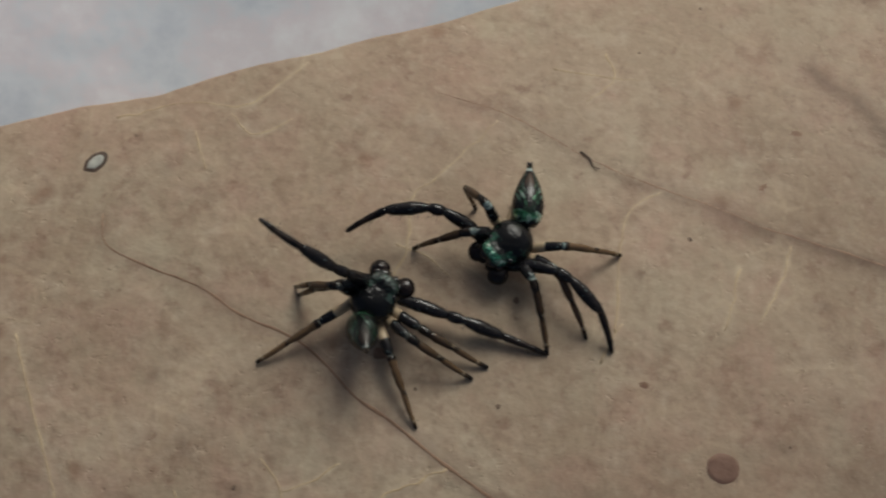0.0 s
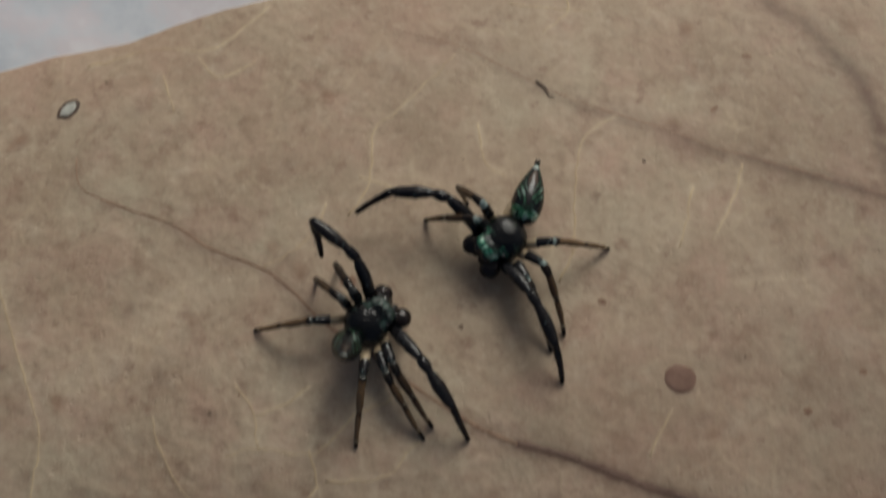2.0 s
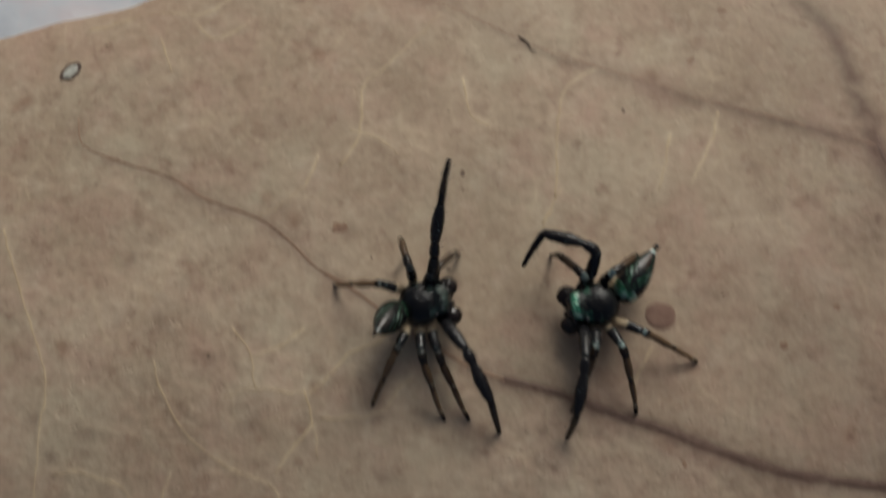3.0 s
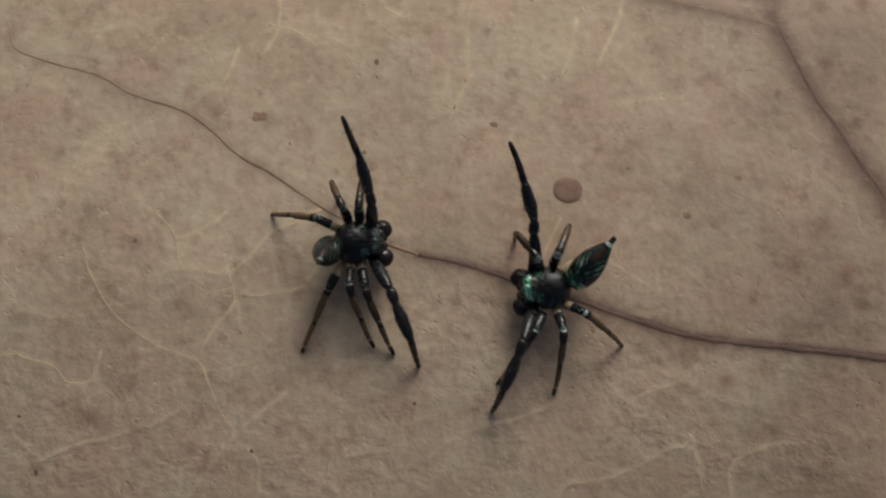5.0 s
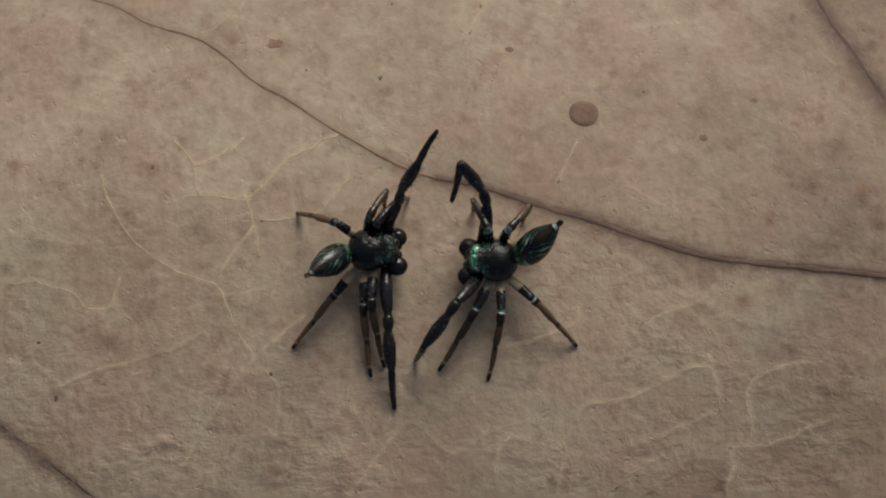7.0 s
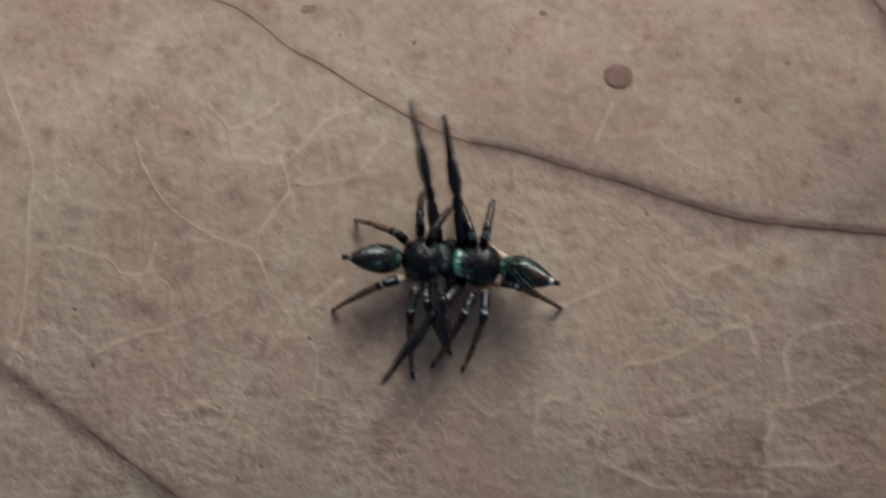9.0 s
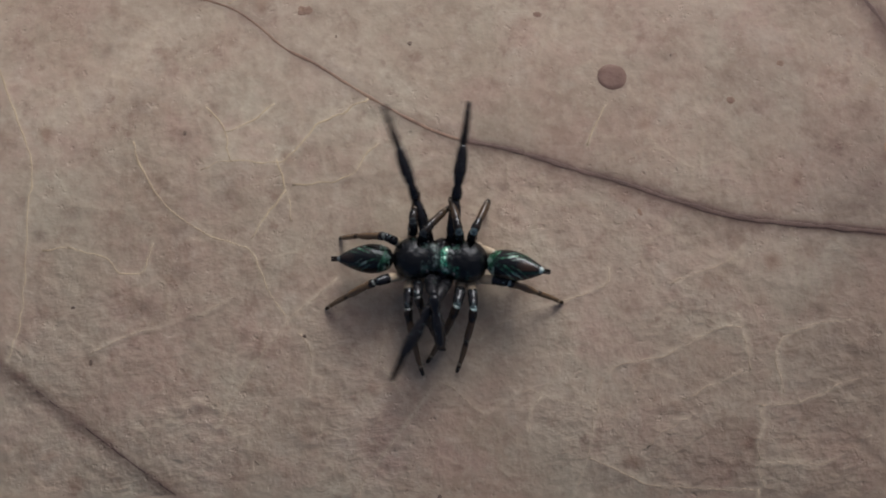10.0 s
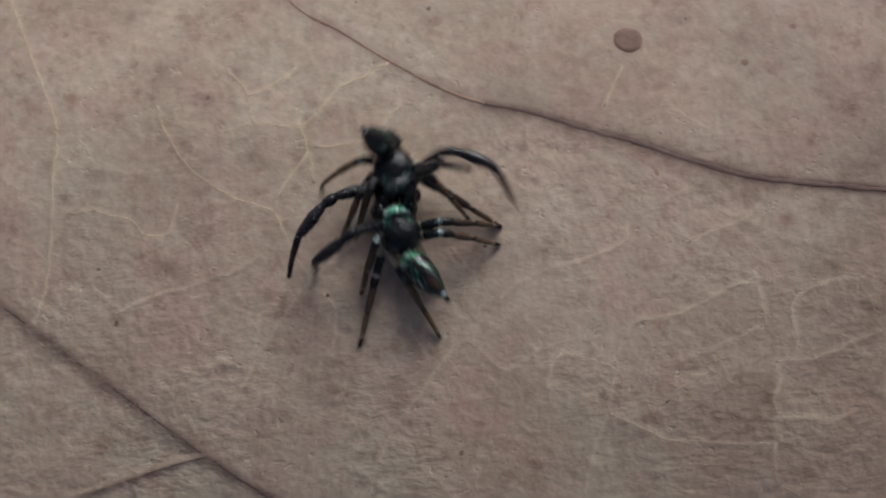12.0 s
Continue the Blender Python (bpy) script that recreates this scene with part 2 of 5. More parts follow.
def vein_material(name, dark, light, rough=0.6):
    n = Nodes(name)
    col = n.mix(n.mask(n.noise(300, 4), 0.35, 0.65), dark, light)
    col = n.mix(n.math("MULTIPLY", n.mask(n.noise(1500, 4, 0.7), 0.45, 0.7), 0.5), col, tuple(0.6 * c for c in dark))
    n.bump(n.noise(2200, 3), 0.0001, 0.7)
    return n.done(col, rough, 0, 0.3)


def spot_material(name, a, b, rough=0.7):
    n = Nodes(name)
    n.bump(n.noise(2600, 3), 0.00008, 0.6)
    return n.done(n.mix(n.mask(n.noise(1400, 4, 0.65), 0.35, 0.68), a, b), rough, 0, 0.3)


def cloth_material():
    n = Nodes("white_cloth")
    col = n.ramp(n.noise(130, 5, 0.65), (0.3, (0.46, 0.49, 0.54)), (0.43, (0.56, 0.58, 0.61)), (0.54, (0.61, 0.57, 0.59)), (0.7, (0.68, 0.68, 0.69)))
    n.bump(n.noise(110, 3), 0.003, 0.18)
    return n.done(col, 0.85, 0, 0.2)


def shell_material(name, green, band, patch, tones):
    """Black shell with scattered scales, painted glints and a metallic green band at x = band."""
    n = Nodes(name)
    sep = n.add("ShaderNodeSeparateXYZ")
    n.join(n.coords(), sep.inputs[0])
    grain = n.noise(5200, 3, 0.7)
    bow = n.math("MULTIPLY", n.math("MULTIPLY", sep.outputs[1], sep.outputs[1]), 220.0)
    near = n.math("ABSOLUTE", n.math("SUBTRACT", n.math("ADD", sep.outputs[0], bow), band))
    strip = n.mask(n.math("ADD", near, n.math("MULTIPLY", grain, 0.00022)), 0.00038, 0.00024)
    top = n.mask(sep.outputs[2], 0.0021, 0.0024)
    wide = n.mask(n.math("ABSOLUTE", sep.outputs[1]), 0.00095, 0.0008)
    strip = n.math("MULTIPLY", n.math("MULTIPLY", strip, wide), top)
    strip = n.math("MULTIPLY", strip, n.mask(grain, 0.3, 0.5))
    scales = n.math("MULTIPLY", n.mask(n.noise(900, 4, 0.7), 0.56, 0.66), n.mask(grain, 0.46, 0.6))
    # denser scales beside the crease behind the head, with their glint painted in
    crease = n.math("MULTIPLY", n.mask(n.math("ABSOLUTE", n.math("SUBTRACT", sep.outputs[0], 0.00022)), 0.0003, 0.00012),
                    n.mask(n.math("ABSOLUTE", sep.outputs[1]), 0.0004, 0.0006))
    crease = n.math("MULTIPLY", crease, n.mask(n.noise(1700, 3, 0.7), 0.42, 0.56))
    # whitish sheen of the sky, painted on top of the head
    head_sheen = n.math("MULTIPLY", n.mask(sep.outputs[0], 0.0004, 0.0007), n.math("MULTIPLY", top, n.mask(n.noise(1300, 3, 0.7), 0.44, 0.6)))
    scales = n.math("MAXIMUM", n.math("MAXIMUM", scales, crease), n.math("MULTIPLY", head_sheen, 0.7))
    scales = n.math("MULTIPLY", scales, patch)
    fac = n.math("MINIMUM", n.math("ADD", n.math("MULTIPLY", strip, green), scales), 1.0)
    fac = n.math("MULTIPLY", fac, n.mask(n.noise(8000, 2), 0.36, 0.54))
    hue = n.ramp(n.noise(2300, 2), (0.35, tones[0]), (0.52, tones[1]), (0.66, tones[2]))
    n.bump(n.math("ADD", n.math("ADD", n.noise(3200, 3, 0.6), n.math("MULTIPLY", n.noise(1500, 2), 1.0)), n.math("MULTIPLY", fac, 0.5)), 0.00011, 0.7)
    return n.done(n.mix(fac, (0.005, 0.005, 0.005), hue), n.math("ADD", n.math("MULTIPLY", fac, 0.14), 0.16), n.math("MULTIPLY", fac, 0.75), 0.3)


def abdomen_material(name, strength, front, rust, fleck, length):
    """Glossy black oval with a metallic green collar, a coppery patch on its back edged in green, an oblique line on each side and a pale fleck before its tip. x runs backwards."""
    n = Nodes(name)
    sep = n.add("ShaderNodeSeparateXYZ")
    n.join(n.coords(), sep.inputs[0])
    x, y, z = sep.outputs[0], n.math("ABSOLUTE", sep.outputs[1]), sep.outputs[2]
    rough = n.math("SUBTRACT", n.noise(1500, 4, 0.65), 0.5)
    # distance to the drop-shaped patch: one at its edge
    u = n.math("DIVIDE", n.math("SUBTRACT", x, 0.0024), 0.0012)
    v = n.math("DIVIDE", y, n.math("SUBTRACT", 0.00038, n.math("MULTIPLY", u, 0.00012)))
    drop = n.math("SQRT", n.math("ADD", n.math("MULTIPLY", u, u), n.math("MULTIPLY", v, v)))
    drop = n.math("ADD", drop, n.math("MULTIPLY", rough, 0.7))
    edge = n.mask(n.math("ABSOLUTE", n.math("SUBTRACT", drop, 1.2)), 0.22, 0.08)
    edge = n.math("MULTIPLY", edge, n.mask(n.noise(900, 2), 0.4, 0.55))
    lane = n.math("ADD", n.math("SUBTRACT", x, n.math("MULTIPLY", y, 1.9)), n.math("MULTIPLY", rough, 0.0006))
    side = n.mask(n.math("ABSOLUTE", n.math("SUBTRACT", lane, 0.0005)), 0.00017, 0.0001)
    side = n.math("MULTIPLY", side, n.mask(y, 0.0004, 0.0005))
    fac = n.math("MAXIMUM", n.math("MULTIPLY", edge, 0.15), n.math("MULTIPLY", side, 0.25))
    chevron = n.math("ADD", n.math("SUBTRACT", x, n.math("MULTIPLY", y, 2.3)), n.math("MULTIPLY", rough, 0.0008))
    for at, half, share in ((0.0009, 0.00011, 0.65), (0.0016, 0.00007, 0.22)):
        one = n.mask(n.math("ABSOLUTE", n.math("SUBTRACT", chevron, at)), half + 0.00006, half)
        fac = n.math("MAXIMUM", fac, n.math("MULTIPLY", n.math("MULTIPLY", one, share), n.mask(y, 0.00012, 0.00022)))
    collar = n.math("ADD", n.math("ADD", x, n.math("MULTIPLY", y, -0.35)), n.math("MULTIPLY", rough, 0.0009))
    collar = n.mask(n.math("ABSOLUTE", n.math("SUBTRACT", collar, 0.00045)), 0.00026, 0.00015)
    fac = n.math("MAXIMUM", fac, n.math("MULTIPLY", collar, front))
    fac = n.math("MULTIPLY", n.math("MULTIPLY", fac, n.mask(z, -0.0002, 0.0002)), n.mask(n.noise(3400, 5, 0.8), 0.4, 0.56))
    fac = n.math("MULTIPLY", fac, strength)
    copper = n.math("MULTIPLY", n.math("MULTIPLY", n.mask(drop, 1.0, 0.7), n.mask(x, 0.0022, 0.0028)), n.mask(z, 0.0, 0.0003))
    body = n.mix(n.math("MULTIPLY", copper, rust), (0.006, 0.0065, 0.0065), (0.05, 0.026, 0.015))
    tip = n.math("MULTIPLY", n.mask(n.math("ABSOLUTE", n.math("SUBTRACT", x, length)), 0.00013, 0.00006), n.mask(n.noise(3300, 2), 0.4, 0.5))
    body = n.mix(n.math("MULTIPLY", n.math("MULTIPLY", tip, fleck), n.mask(z, 0.0, 0.00012)), body, (0.5, 0.58, 0.54))
    # the palest green paints in sky highlights on the metallic bands
    hue = n.ramp(n.noise(1900, 2), (0.32, (0.04, 0.18, 0.08)), (0.46, (0.16, 0.42, 0.23)), (0.6, (0.6, 0.8, 0.66)))
    n.bump(n.noise(3600, 3), 0.00007, 0.5)
    return n.done(n.mix(fac, body, hue), 0.2, n.math("MULTIPLY", fac, 0.85), 0.3)


def limb_material(name, dark, pale, spread=0.1, zones=(), rough=0.15, scales=0.0):
    """Limb cuticle: dark with paler stretches; zones are (from, to, share, colour) along x in millimetres; scales is
    the share of scattered pale scales, painted as glints.
    """
    n = Nodes(name)
    at = n.coords()
    sep = n.add("ShaderNodeSeparateXYZ")
    n.join(at, sep.inputs[0])
    x = n.math("ADD", sep.outputs[0], n.math("MULTIPLY", n.math("SUBTRACT", n.noise(2600, 3, 0.7), 0.5), 0.0003))
    col = n.mix(n.mask(n.noise(1100, 3), 0.5 - spread, 0.5 + spread), dark, pale)
    for a, b, share, tone in zones:
        inside = n.math("MULTIPLY", n.mask(x, (a - 0.05) * MM, (a + 0.05) * MM), n.mask(x, (b + 0.05) * MM, (b - 0.05) * MM))
        if b - a < 0.25:
            inside = n.math("MULTIPLY", inside, n.mask(n.noise(2100, 2), 0.34, 0.46))
        col = n.mix(n.math("MULTIPLY", inside, share), col, tone)
    if scales:
        # pale scale flecks that paint in the gloss of the cuticle
        glint_flecks = n.math("MULTIPLY", n.mask(n.noise(4300, 3, 0.7), 0.6, 0.66), n.mask(n.noise(900, 2), 0.5, 0.6))
        col = n.mix(n.math("MULTIPLY", glint_flecks, scales), col, (0.3, 0.4, 0.38))
    n.bump(n.noise(3300, 3), 0.0001, 0.45)
    return n.done(col, rough, 0, 0.28)


LEAF = leaf_material()
VEIN_DARK = vein_material("brown_vein", (0.085, 0.05, 0.037), (0.14, 0.086, 0.063))
VEIN_RED = vein_material("red_brown_vein", (0.185, 0.106, 0.068), (0.285, 0.18, 0.115))
VEIN_PALE = vein_material("pale_vein", (0.38, 0.28, 0.165), (0.47, 0.36, 0.215))
VEIN_TAN = vein_material("tan_vein", (0.32, 0.235, 0.152), (0.41, 0.31, 0.205))
SPOT_BROWN = spot_material("brown_spot", (0.155, 0.09, 0.064), (0.2, 0.12, 0.087))
SPOT_DARK = spot_material("dark_speck", (0.06, 0.042, 0.032), (0.13, 0.085, 0.06))
SPECK = spot_material("brown_speck", (0.1, 0.068, 0.048), (0.2, 0.14, 0.095))
SPOT_GREY = spot_material("grey_fleck", (0.33, 0.33, 0.29), (0.45, 0.44, 0.38))
CLOTH = cloth_material()
EYE = Nodes("eye_lens")
EYE = EYE.done((0.004, 0.004, 0.005), 0.08, 0, 0.6)
BLACK_LIMB = limb_material("black_limb", (0.005, 0.005, 0.006), (0.012, 0.011, 0.012))
DARK_LIMB = limb_material("dark_limb", (0.007, 0.006, 0.006), (0.03, 0.02, 0.014))
TOE = limb_material("tarsus_dark", (0.01, 0.008, 0.007), (0.04, 0.025, 0.016))
PALE_JOINT = limb_material("pale_joint", (0.36, 0.26, 0.16), (0.5, 0.4, 0.27), 0.15, (), 0.4)
BULB = limb_material("palp_bulb", (0.006, 0.005, 0.005), (0.016, 0.01, 0.008), 0.2, (), 0.12)
HIPS = {1: (0.55, 0.85, 1.25), 2: (-0.1, 1.05, 1.2), 3: (-0.66, 1.1, 1.2), 4: (-1.2, 0.98, 1.25)}
# lengths of femur, patella with tibia, and metatarsus with tarsus, in millimetres
SPANS = {1: (3.2, 3.4, 2.6), 2: (2.1, 2.35, 2.2), 3: (2.15, 2.3, 2.3), 4: (2.35, 2.4, 2.4)}
AMBER, SKIN, JET = (0.125, 0.076, 0.039), (0.42, 0.325, 0.21), (0.012, 0.009, 0.008)


def cuticles(ring, tone):
    """Materials of the three pieces of each leg; ring is how bright the scales and painted glints at its knees are, in
    tone.
    """
    out = {}
    for k, (fa, ti, me) in SPANS.items():
        base = {1: 0.2, 2: 0.8, 3: 0.9, 4: 1.15}[k]
        knee = {1: 0.1, 2: 0.55, 3: 0.95, 4: 1.0}[k] * ring
        zones = [(fa - 0.08, fa + 0.1, knee, tone)]
        if base:
            zones.append((-0.3, base, 0.92, SKIN))
        brown = {1: 0.0, 2: 0.2, 3: 0.45, 4: 0.85}[k]
        out[k] = (
            limb_material("femur_cuticle", (0.005, 0.005, 0.006), (0.013, 0.012, 0.013), 0.1, zones, 0.15, 0.35),
            limb_material("tibia_cuticle", (0.006, 0.006, 0.007), (0.014, 0.012, 0.012), 0.1, (), 0.15, 0.4) if k == 1 else
            limb_material("tibia_cuticle", (0.007, 0.006, 0.005), (0.022, 0.014, 0.009), 0.12,
                          [(-0.2, 0.05, knee, tone), (0.3 if k == 4 else 0.85, ti - 0.25, brown, AMBER), (ti - 0.22, ti - 0.04, 0.3, SKIN)]),
            limb_material("metatarsus_cuticle", (0.006, 0.005, 0.005), (0.02, 0.014, 0.011)) if k == 1 else
            limb_material("metatarsus_cuticle", (0.014, 0.01, 0.007), (0.06, 0.037, 0.02) if k < 4 else (0.12, 0.075, 0.038), 0.1,
                          [(0.2, me - 0.75, {2: 0.45, 3: 0.65, 4: 0.85}[k], AMBER), (me - 0.7, me - 0.55, 0.5, SKIN), (me - 0.3, me + 1, 0.9, JET)]),
        )
    return out


BRISTLE = Nodes("bristle").done((0.012, 0.01, 0.009), 0.5, 0, 0.3)


# ---- building helpers ----
def part(name, bm, material, parent=None, label=""):
    mesh = bpy.data.meshes.new(name)
    for f in bm.faces:
        f.smooth = True
    bm.to_mesh(mesh)
    bm.free()
    mats = material if isinstance(material, (list, tuple)) else [material]
    for m in mats:
        mesh.materials.append(m)
    ob = new(name, mesh)
    if parent is not None:
        ob.parent = parent
    if label:
        ob["label"] = label
    return ob


def tube(bm, points, radii, sides=10, flat=1.0, cap=True, mat=0):
    """A tube with round ends through points; flat squashes it along z."""
    pts = [Vector(p) for p in points]
    rings = []
    side = None
    for i, p in enumerate(pts):
        d = (pts[min(i + 1, len(pts) - 1)] - pts[max(i - 1, 0)]).normalized()
        up = Vector((0, 0, 1)) if abs(d.z) < 0.9 else Vector((1, 0, 0))
        side = up.cross(d).normalized()
        top = d.cross(side)
        rings.append([bm.verts.new(p + radii[i] * (math.cos(a) * side + flat * math.sin(a) * top))
                      for a in (2 * math.pi * k / sides for k in range(sides))])
    for a, b in zip(rings, rings[1:]):
        for k in range(sides):
            f = bm.faces.new((a[k], a[(k + 1) % sides], b[(k + 1) % sides], b[k]))
            f.material_index = mat
    if cap:
        for ring, flip in ((rings[0], True), (rings[-1], False)):
            f = bm.faces.new(list(reversed(ring)) if flip else ring)
            f.material_index = mat


def ball(bm, centre, size, u=16, v=10):
    """An ellipsoid; size is its half axes. Returns its vertices."""
    m = Matrix.Translation(centre) @ Matrix.Diagonal((*size, 1))
    return bmesh.ops.create_uvsphere(bm, u_segments=u, v_segments=v, radius=1, matrix=m)["verts"]


def smooth_line(points, step):
    """Points along a gliding curve through the given ones, about step apart."""
    pts = [Vector((*p, 0)) for p in points]
    pts = [2 * pts[0] - pts[1]] + pts + [2 * pts[-1] - pts[-2]]
    out = []
    for i in range(1, len(pts) - 2):
        p0, p1, p2, p3 = pts[i - 1:i + 3]
        n = max(2, int((p2 - p1).length / step))
        for k in range(n):
            t = k / n
            out.append(0.5 * (2 * p1 + (p2 - p0) * t + (2 * p0 - 5 * p1 + 4 * p2 - p3) * t * t + (3 * p1 - p0 - 3 * p2 + p3) * t ** 3))
    return out + [pts[-2]]


# ---- ground: white cloth ----
def cloth():
    """A crumpled square of cloth with rounded corners, a hem and a real thickness."""
    n, half = 170, 0.8
    line = np.sign(np.linspace(-1, 1, n)) * half * np.abs(np.linspace(-1, 1, n)) ** 2.3
    place = []
    for x in line:
        for y in line:
            near = min(1.0, max(0.0, (math.hypot(x, y) - 0.02) / 0.05))
            fold = 0.0007 * noise.noise(Vector((x * 45, y * 45, 3))) + 0.0024 * near * noise.noise(Vector((x * 16, y * 16, 8)))
            edge = 0.004 * noise.noise(Vector((x * 14, y * 14, 1)))
            k = 1 - 0.12 * (x * y / half ** 2) ** 2
            place.append((x * k + edge - 0.004, y * k - edge, CLOTH_Z + fold))
    index = np.arange(n * n).reshape(n, n)
    a, b, c, d = (q.ravel() for q in (index[:-1, :-1], index[1:, :-1], index[1:, 1:], index[:-1, 1:]))
    top = np.array(place)
    faces = [np.stack([a, b, c, d], 1), np.stack([d, c, b, a], 1) + n * n]
    for edge, turn in ((index[:, 0], False), (index[:, -1], True), (index[0], True), (index[-1], False)):
        p, q = (edge[:-1], edge[1:]) if turn else (edge[1:], edge[:-1])
        faces.append(np.stack([p, q, q + n * n, p + n * n], 1))
    mesh = bpy.data.meshes.new("ground")
    mesh.from_pydata(np.concatenate([top, top - (0, 0, 0.0009)]).tolist(), [], np.concatenate(faces).tolist())
    mesh.polygons.foreach_set("use_smooth", [True] * len(mesh.polygons))
    mesh.materials.append(CLOTH)
    mesh.update()
    tagged(new("ground", mesh), "crumpled white cloth spread under the dead leaf", "cloth", kind="structure")


CLOTH_Z = -0.0094


# ---- the leaf ----
def leaf_edge(x):
    """y of the far edge of the leaf blade, in millimetres."""
    y = 37.39 + 0.4112 * x + 0.00221 * x * x if x < 0 else 37.39 + 0.4112 * x - 0.0075 * x * x
    return y + 0.35 * noise.noise(Vector((x * 0.16, 7.1, 0))) + 0.12 * noise.noise(Vector((x * 0.6, 1.1, 0)))


def leaf_low(x):
    return -62 + 0.011 * (x + 2) ** 2 + 0.6 * noise.noise(Vector((x * 0.12, -4, 0)))


def leaf_z(x, y):
    """Height of the blade's upper face in millimetres: gently arched, drooping to its margins."""
    z = -0.0020 * x * x - 0.0051 * y * y
    z += 0.13 * noise.noise(Vector((x * 0.09, y * 0.09, 0.4)))
    z += 0.06 * noise.noise(Vector((x * 0.33, y * 0.33, 2.4)))
    rim = leaf_edge(x) - y
    if rim < 3:
        z -= 0.15 * ((3 - rim) / 3) ** 2
    return z if z > -7 else -7 + (z + 7) / (1 - (z + 7) * 0.8)


def crinkle(x, y):
    """Small unevenness of the blade, in millimetres."""
    return 0.03 * noise.noise(Vector((x * 1.3, y * 1.3, 5)))


def along(points, end_a, end_b, width, step=0.12):
    """Sample points of a gliding line with strength falling from end_a to end_b, and their width."""
    line = smooth_line(points, step)
    return [(p.x, p.y, end_a + (end_b - end_a) * i / (len(line) - 1), width) for i, p in enumerate(line)]


def marks(xs, ys, samples, power=1.4):
    """Strength of the nearest line at each place of a grid whose columns stand at xs."""
    out = np.zeros(ys.shape)
    for x, y, strength, width in samples:
        i, j = np.searchsorted(xs, (x - 2.8 * width, x + 2.8 * width))
        if i < j:
            d = np.hypot((xs[i:j] - x)[:, None], ys[i:j] - y)
            out[i:j] = np.maximum(out[i:j], strength * np.exp(-(d / width) ** power))
    return out


def leaf(stain_dims, bleached, ridges):
    """The blade: a fine grid where it is seen close, coarse to its margins, with raised veins and a real thickness."""
    xs = np.concatenate([np.linspace(-66, -41, 22)[:-1], np.linspace(-41, 32, 460), np.linspace(32, 70, 34)[1:]])
    vs = np.concatenate([np.linspace(0, 0.34, 16)[:-1], np.linspace(0.34, 1, 400)])
    ys = np.array([leaf_low(x) + (leaf_edge(x) - leaf_low(x)) * vs for x in xs])
    zs = np.array([[leaf_z(x, y) + crinkle(x, y) for y in col] for x, col in zip(xs, ys)])
    zs += marks(xs, ys, ridges, 1.7)
    nx, row = len(xs), len(vs)
    top = nx * row
    place = np.stack([np.repeat(xs, row), ys.ravel(), zs.ravel()], 1) * MM
    below = place - (0, 0, 0.00028)
    index = np.arange(top).reshape(nx, row)
    a, b, c, d = (q.ravel() for q in (index[:-1, :-1], index[1:, :-1], index[1:, 1:], index[:-1, 1:]))
    rims = []
    for edge, turn in ((index[:, 0], False), (index[:, -1], True), (index[0], True), (index[-1], False)):
        p, q = (edge[:-1], edge[1:]) if turn else (edge[1:], edge[:-1])
        rims.append(np.stack([p, q, q + top, p + top], 1))
    faces = np.concatenate([np.stack([a, b, c, d], 1), np.stack([d, c, b, a], 1) + top, *rims])
    mesh = bpy.data.meshes.new("leaf")
    mesh.from_pydata(np.concatenate([place, below]).tolist(), [], faces.tolist())
    mesh.polygons.foreach_set("use_smooth", [True] * len(mesh.polygons))
    for name, samples in (("stain_dim", stain_dims), ("bleach", bleached)):
        layer = mesh.attributes.new(name, "FLOAT", "POINT")
        value = marks(xs, ys, samples).ravel()
        layer.data.foreach_set("value", np.concatenate([value, value]))
    mesh.materials.append(LEAF)
    mesh.update()
    return tagged(new("leaf", mesh), "large dry brown dead leaf with branching veins lying on white cloth", "leaf")


def vein(parent, points, width, material, end=0.35, label="", rise=0.35, lift=0.012, fall=0.2, wander=0.03):
    """A half-sunk ridge along a gliding line, tapering to the share end of its width."""
    line = smooth_line(points, 0.35)
    bm = bmesh.new()
    pts, rad = [], []
    for i, p in enumerate(line):
        s = i / (len(line) - 1)
        w = width * (1 - s * (1 - end)) * (1 + (0.25 if wander < 0.05 else 0.7) * noise.noise(p * 1.1))
        wob = wander * noise.noise(p * 1.3 + Vector((3, 1, 8)))
        x, y = p.x + wob, p.y - wob
        pts.append((x * MM, y * MM, (leaf_z(x, y) + crinkle(x, y) + lift * (1 - fall * s)) * MM))
        rad.append(w * 0.5 * MM)
    tube(bm, pts, rad, 8, rise)
    return part("vein", bm, material, parent, label)


def spot(parent, x, y, rx, ry, turn, material, label="", lift=0.035, name="spot", lumpy=0.12):
    """A thin raised crust with an uneven rim on the leaf."""
    bm = bmesh.new()
    n = 22
    seed = Vector((x, y, 0))
    rings = []
    for r, z in ((1.0, -0.03), (0.93, 0.6), (0.7, 1.0), (0.35, 0.9)):
        row = []
        for k in range(n):
            a = 2 * math.pi * k / n
            q = r * (1 + lumpy * noise.noise(seed + Vector((1.7 * math.cos(a), 1.7 * math.sin(a), 0))))
            px, py = rx * q * math.cos(a), ry * q * math.sin(a)
            c, s = math.cos(turn), math.sin(turn)
            gx, gy = x + c * px - s * py, y + s * px + c * py
            row.append(bm.verts.new((gx * MM, gy * MM, (leaf_z(gx, gy) + 0.015 + lift * z) * MM)))
        rings.append(row)
    for a, b in zip(rings, rings[1:]):
        for k in range(n):
            bm.faces.new((a[k], a[(k + 1) % n], b[(k + 1) % n], b[k]))
    bm.faces.new(rings[-1])
    return part(name, bm, material, parent, label)


cloth()
